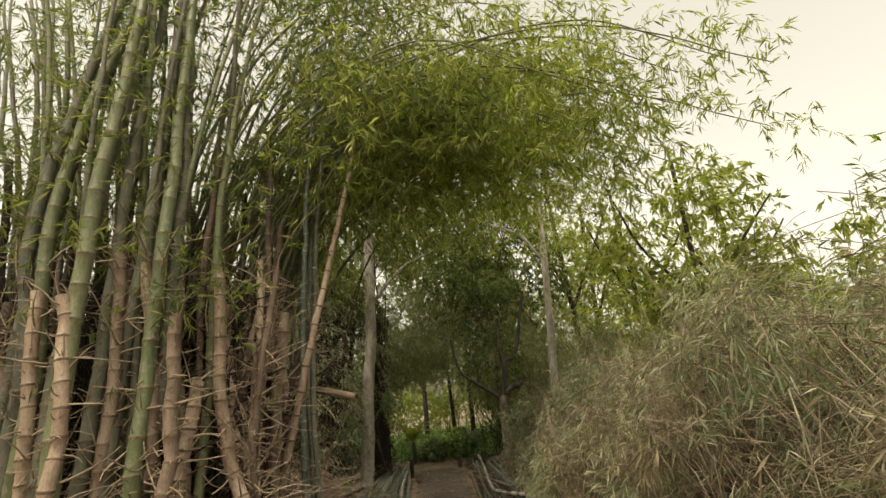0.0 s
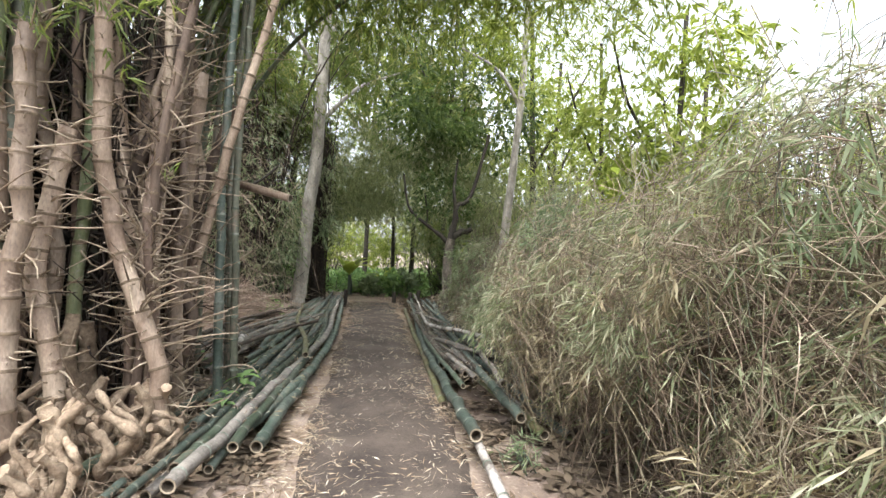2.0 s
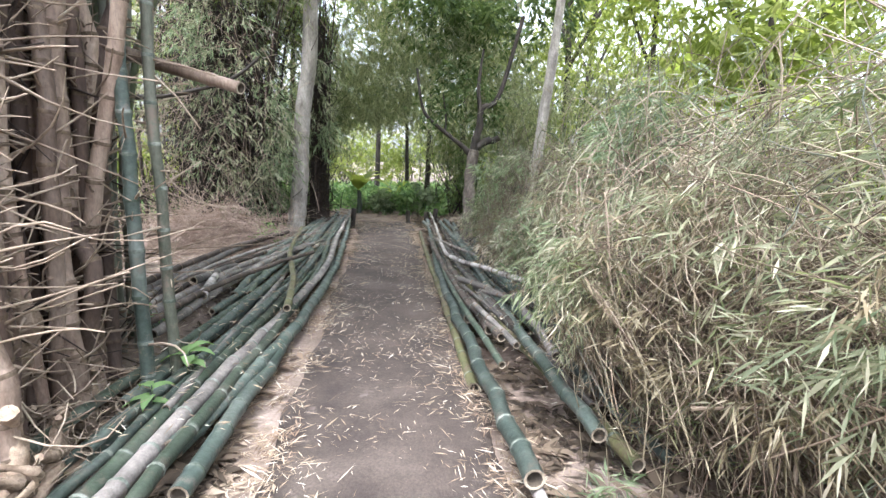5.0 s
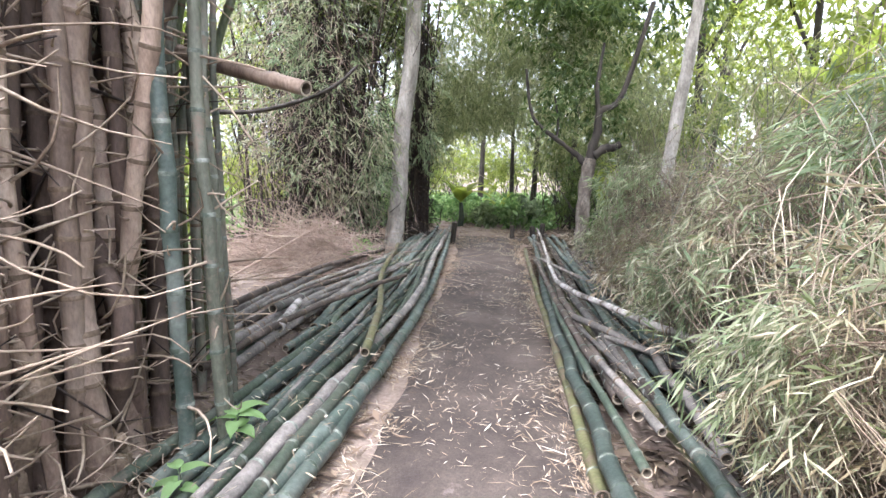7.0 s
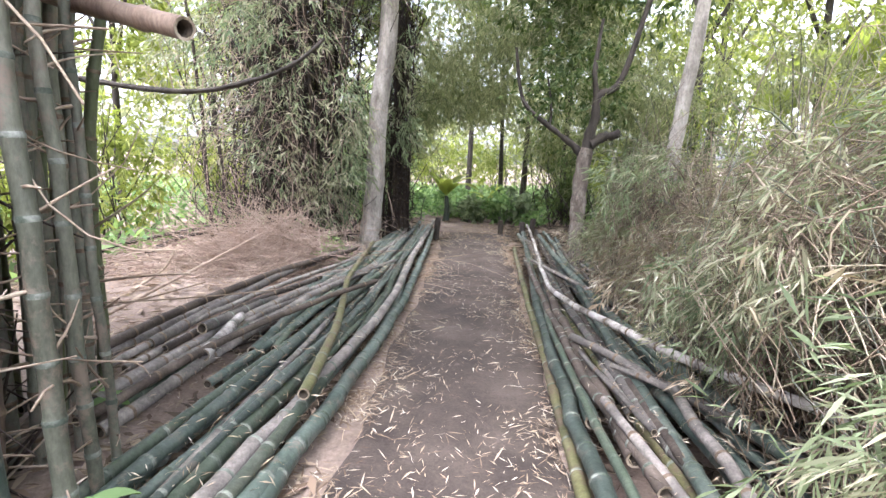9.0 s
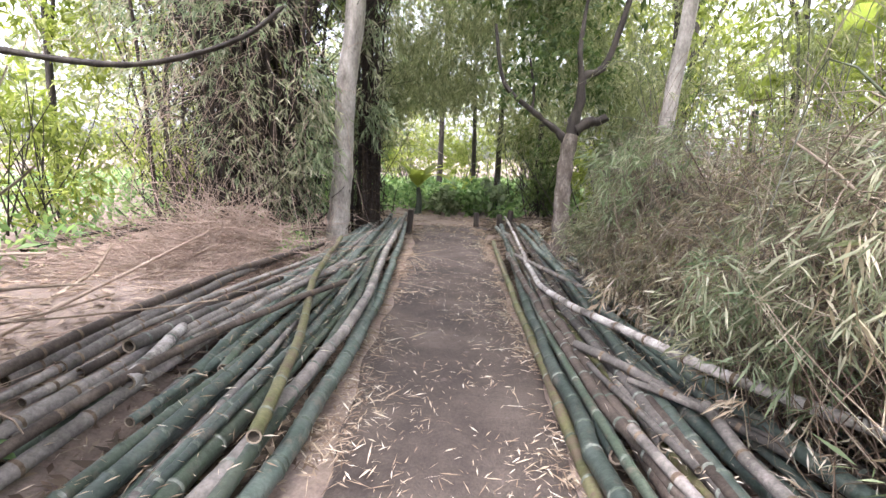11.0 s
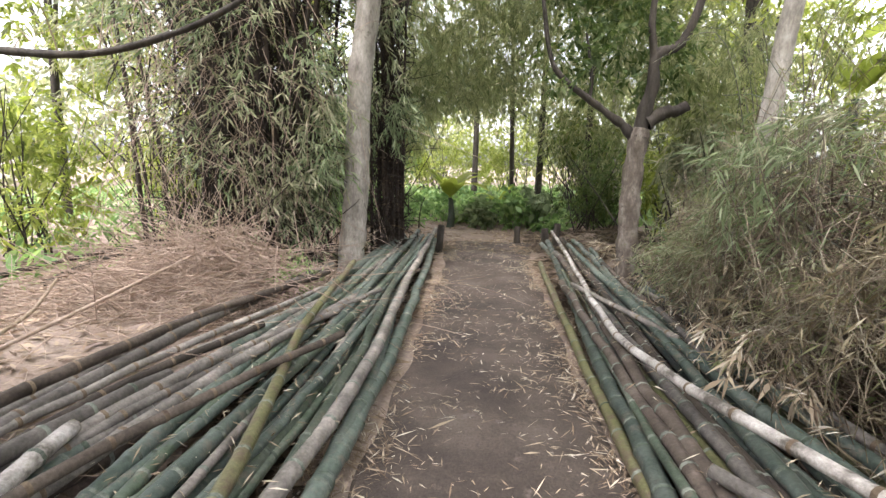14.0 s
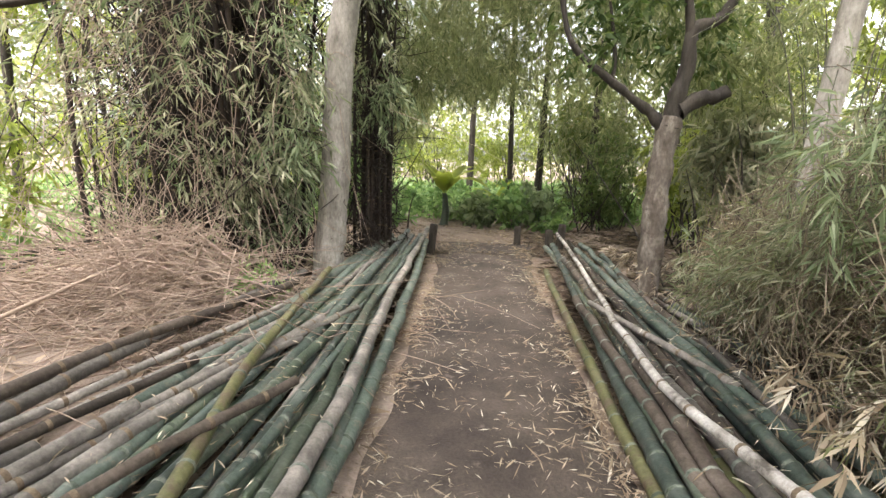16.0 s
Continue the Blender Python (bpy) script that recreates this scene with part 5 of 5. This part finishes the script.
seedling(-1.26, 6.32, 0.3, 0.2, 7, "small seedling with broad light green leaves")
herb(-2.0, 6.1, 0.28, 0.2, 26, LEAF_DEEP, "small green seedling at the clump's foot", (0.06, 0.11), 0.5)
seedling(-1.88, 7.2, 0.3, 0.16, 6, "small seedling with broad green leaves beside the culms")
seedling(-1.3, 5.9, 0.26, 0.15, 5, "small seedling with dark green leaves")
herb(1.0, 5.0, 0.2, 0.16, 22, LEAF_BLUE, "green grass tuft by the pole's end", (0.07, 0.13), 0.1)

# ---- brushwood on the left ----
brush = thing("brush_pile", "heap of pinkish dry bamboo brushwood on bare soil", "brushwood")
n = 2100
a = np.stack([rng.normal(-2.8, 0.75, n), rng.normal(11.3, 0.6, n), np.zeros(n)], -1)
heap = np.exp(-((a[:, 0] + 2.75) ** 2 / 0.9 + (a[:, 1] - 11.6) ** 2 / 0.6))
a[:, 2] = 0.05 + 0.75 * heap * rng.uniform(0.1, 1, n)
d = np.stack([rng.normal(-0.2, 1, n), rng.normal(-0.6, 0.8, n), rng.normal(-0.1, 0.45, n)], -1)
b = a + unit(d) * rng.uniform(0.2, 1.3, (n, 1))
b[:, 2] = np.clip(b[:, 2], 0.06, 1.1)
part("twigs", Geo().add(*sticks(a, (a + b) / 2 + rng.normal(0, 0.06, (n, 3)), b, rng.uniform(0.003, 0.008, n), np.full(n, 0.002), 4)), TWIG_PINK, brush, "", "stuff")
n = 380
a = np.stack([rng.uniform(-6, -2.0, n), rng.uniform(8.0, 13, n), np.zeros(n)], -1)
a[:, 2] = ground_height(a[:, 0], a[:, 1]) + rng.uniform(0.01, 0.07, n)
b = a + np.stack([rng.normal(0, 0.45, n), rng.normal(0, 0.45, n), np.abs(rng.normal(0.02, 0.05, n))], -1)
part("loose_sticks", Geo().add(*sticks(a, (a + b) / 2 + rng.normal(0, 0.03, (n, 3)), b, rng.uniform(0.003, 0.009, n), np.full(n, 0.002), 4, 5)), TWIG_PINK, brush, "", "stuff")


def cane(points, r, mat, label):
    return tagged(part("fallen_cane", trunk_geo(points, r, r * 0.6, 8, 24, 0.02), mat), label, "cane", "fallen canes")


cane([(-3.1, 8.5, 0.14), (-2.95, 10.0, 0.34), (-2.75, 11.6, 0.6)], 0.018, TWIG_PINK, "long pale dry cane leaning on brushwood")
cane([(-4.55, 11.3, 0.14), (-4.7, 12.3, 0.2), (-4.35, 13.2, 0.24)], 0.04, BARK_DARK, "dark fallen branch on the soil")
cane([(-5.2, 11.2, 0.16), (-5.1, 12.2, 0.2), (-4.7, 13.4, 0.26)], 0.035, BARK_DARK, "dark fallen branch on the soil")
cane([(-3.55, 9.6, 0.1), (-3.45, 10.0, 0.25), (-3.5, 10.35, 0.45)], 0.018, TWIG_TAN, "short pale stick standing in brushwood")
cane([(-2.6, 8.9, 0.12), (-2.3, 9.8, 0.2), (-1.9, 10.9, 0.28)], 0.016, CULM_TAN, "thin tan cane beside the stack")

# ground cover away from the path
n = 60000
x = rng.uniform(-16, 16, n)
y = np.where(np.abs(x) > 4.6, rng.uniform(-4, 30, n), rng.uniform(18.2, 30, n))
keep = ~((x > 0) & (x < 5) & (y < 13))
x, y = x[keep], y[keep]
p = np.stack([x, y, rng.uniform(0, 1, len(x)) ** 2 * 0.4], -1)
length = rng.uniform(0.12, 0.3, len(x))
cover = part("undergrowth", Geo().add(*leaves(p, np.stack([rng.normal(0, 0.7, len(x)), rng.normal(0, 0.7, len(x)), rng.uniform(0.2, 1.2, len(x))], -1), length, length * 0.3)), LEAF_HERB, kind="stuff")
tagged(cover, "rough green undergrowth beyond the bamboo", "undergrowth")

# debris lying on the stacks
n = 3000
side = rng.choice([-1, 1], n)
y = rng.uniform(5.5, 14, n)
x = side * (0.78 + rng.uniform(0, 1, n) * np.interp(y, [5, 9, 14], [0.9, 0.9, 0.5]))
a = rng.uniform(0, 6.28, n)
length = rng.uniform(0.02, 0.085, n)
debris = part("pole_debris", Geo().add(*leaves(np.stack([x, y, rng.uniform(0.16, 0.27, n)], -1), np.stack([np.cos(a), np.sin(a), rng.normal(-0.1, 0.25, n)], -1), length, length * 0.1)), LITTER, kind="stuff")
tagged(debris, "dry leaf blades caught between the stacked poles", "leaf litter")
n = 130
y = rng.uniform(6.0, 13.5, n)
p = np.stack([np.interp(y, [6, 9, 12.5], [1.35, 1.3, 1.45]) + np.abs(rng.normal(0, 0.25, n)), y, rng.uniform(0.2, 0.5, n)], -1)
fallen = part("fallen_spray", Geo().add(*sprays(p, np.stack([rng.normal(-0.7, 0.6, n), rng.normal(-0.2, 0.8, n), rng.normal(0, 0.3, n)], -1), 8, (0.05, 0.12), 0.1, 0.12, 0.5, 0.2)), LITTER, kind="stuff")
tagged(fallen, "bleached dry leaf sprays drooping over the poles", "dry leaves")
n = 26
p = np.array([1.42, 9.5, 0.46]) + rng.normal(0, 1, (n, 3)) * np.array([0.1, 0.25, 0.06])
droop = part("dry_spray", Geo().add(*sprays(p, np.stack([rng.normal(-0.5, 0.5, n), rng.normal(-0.6, 0.6, n), rng.normal(0, 0.3, n)], -1), 8, (0.08, 0.16), 0.14, 0.14, 0.5, 0.6)), LITTER, kind="stuff")
tagged(droop, "bleached dry bamboo spray drooping over the poles", "dry leaves")
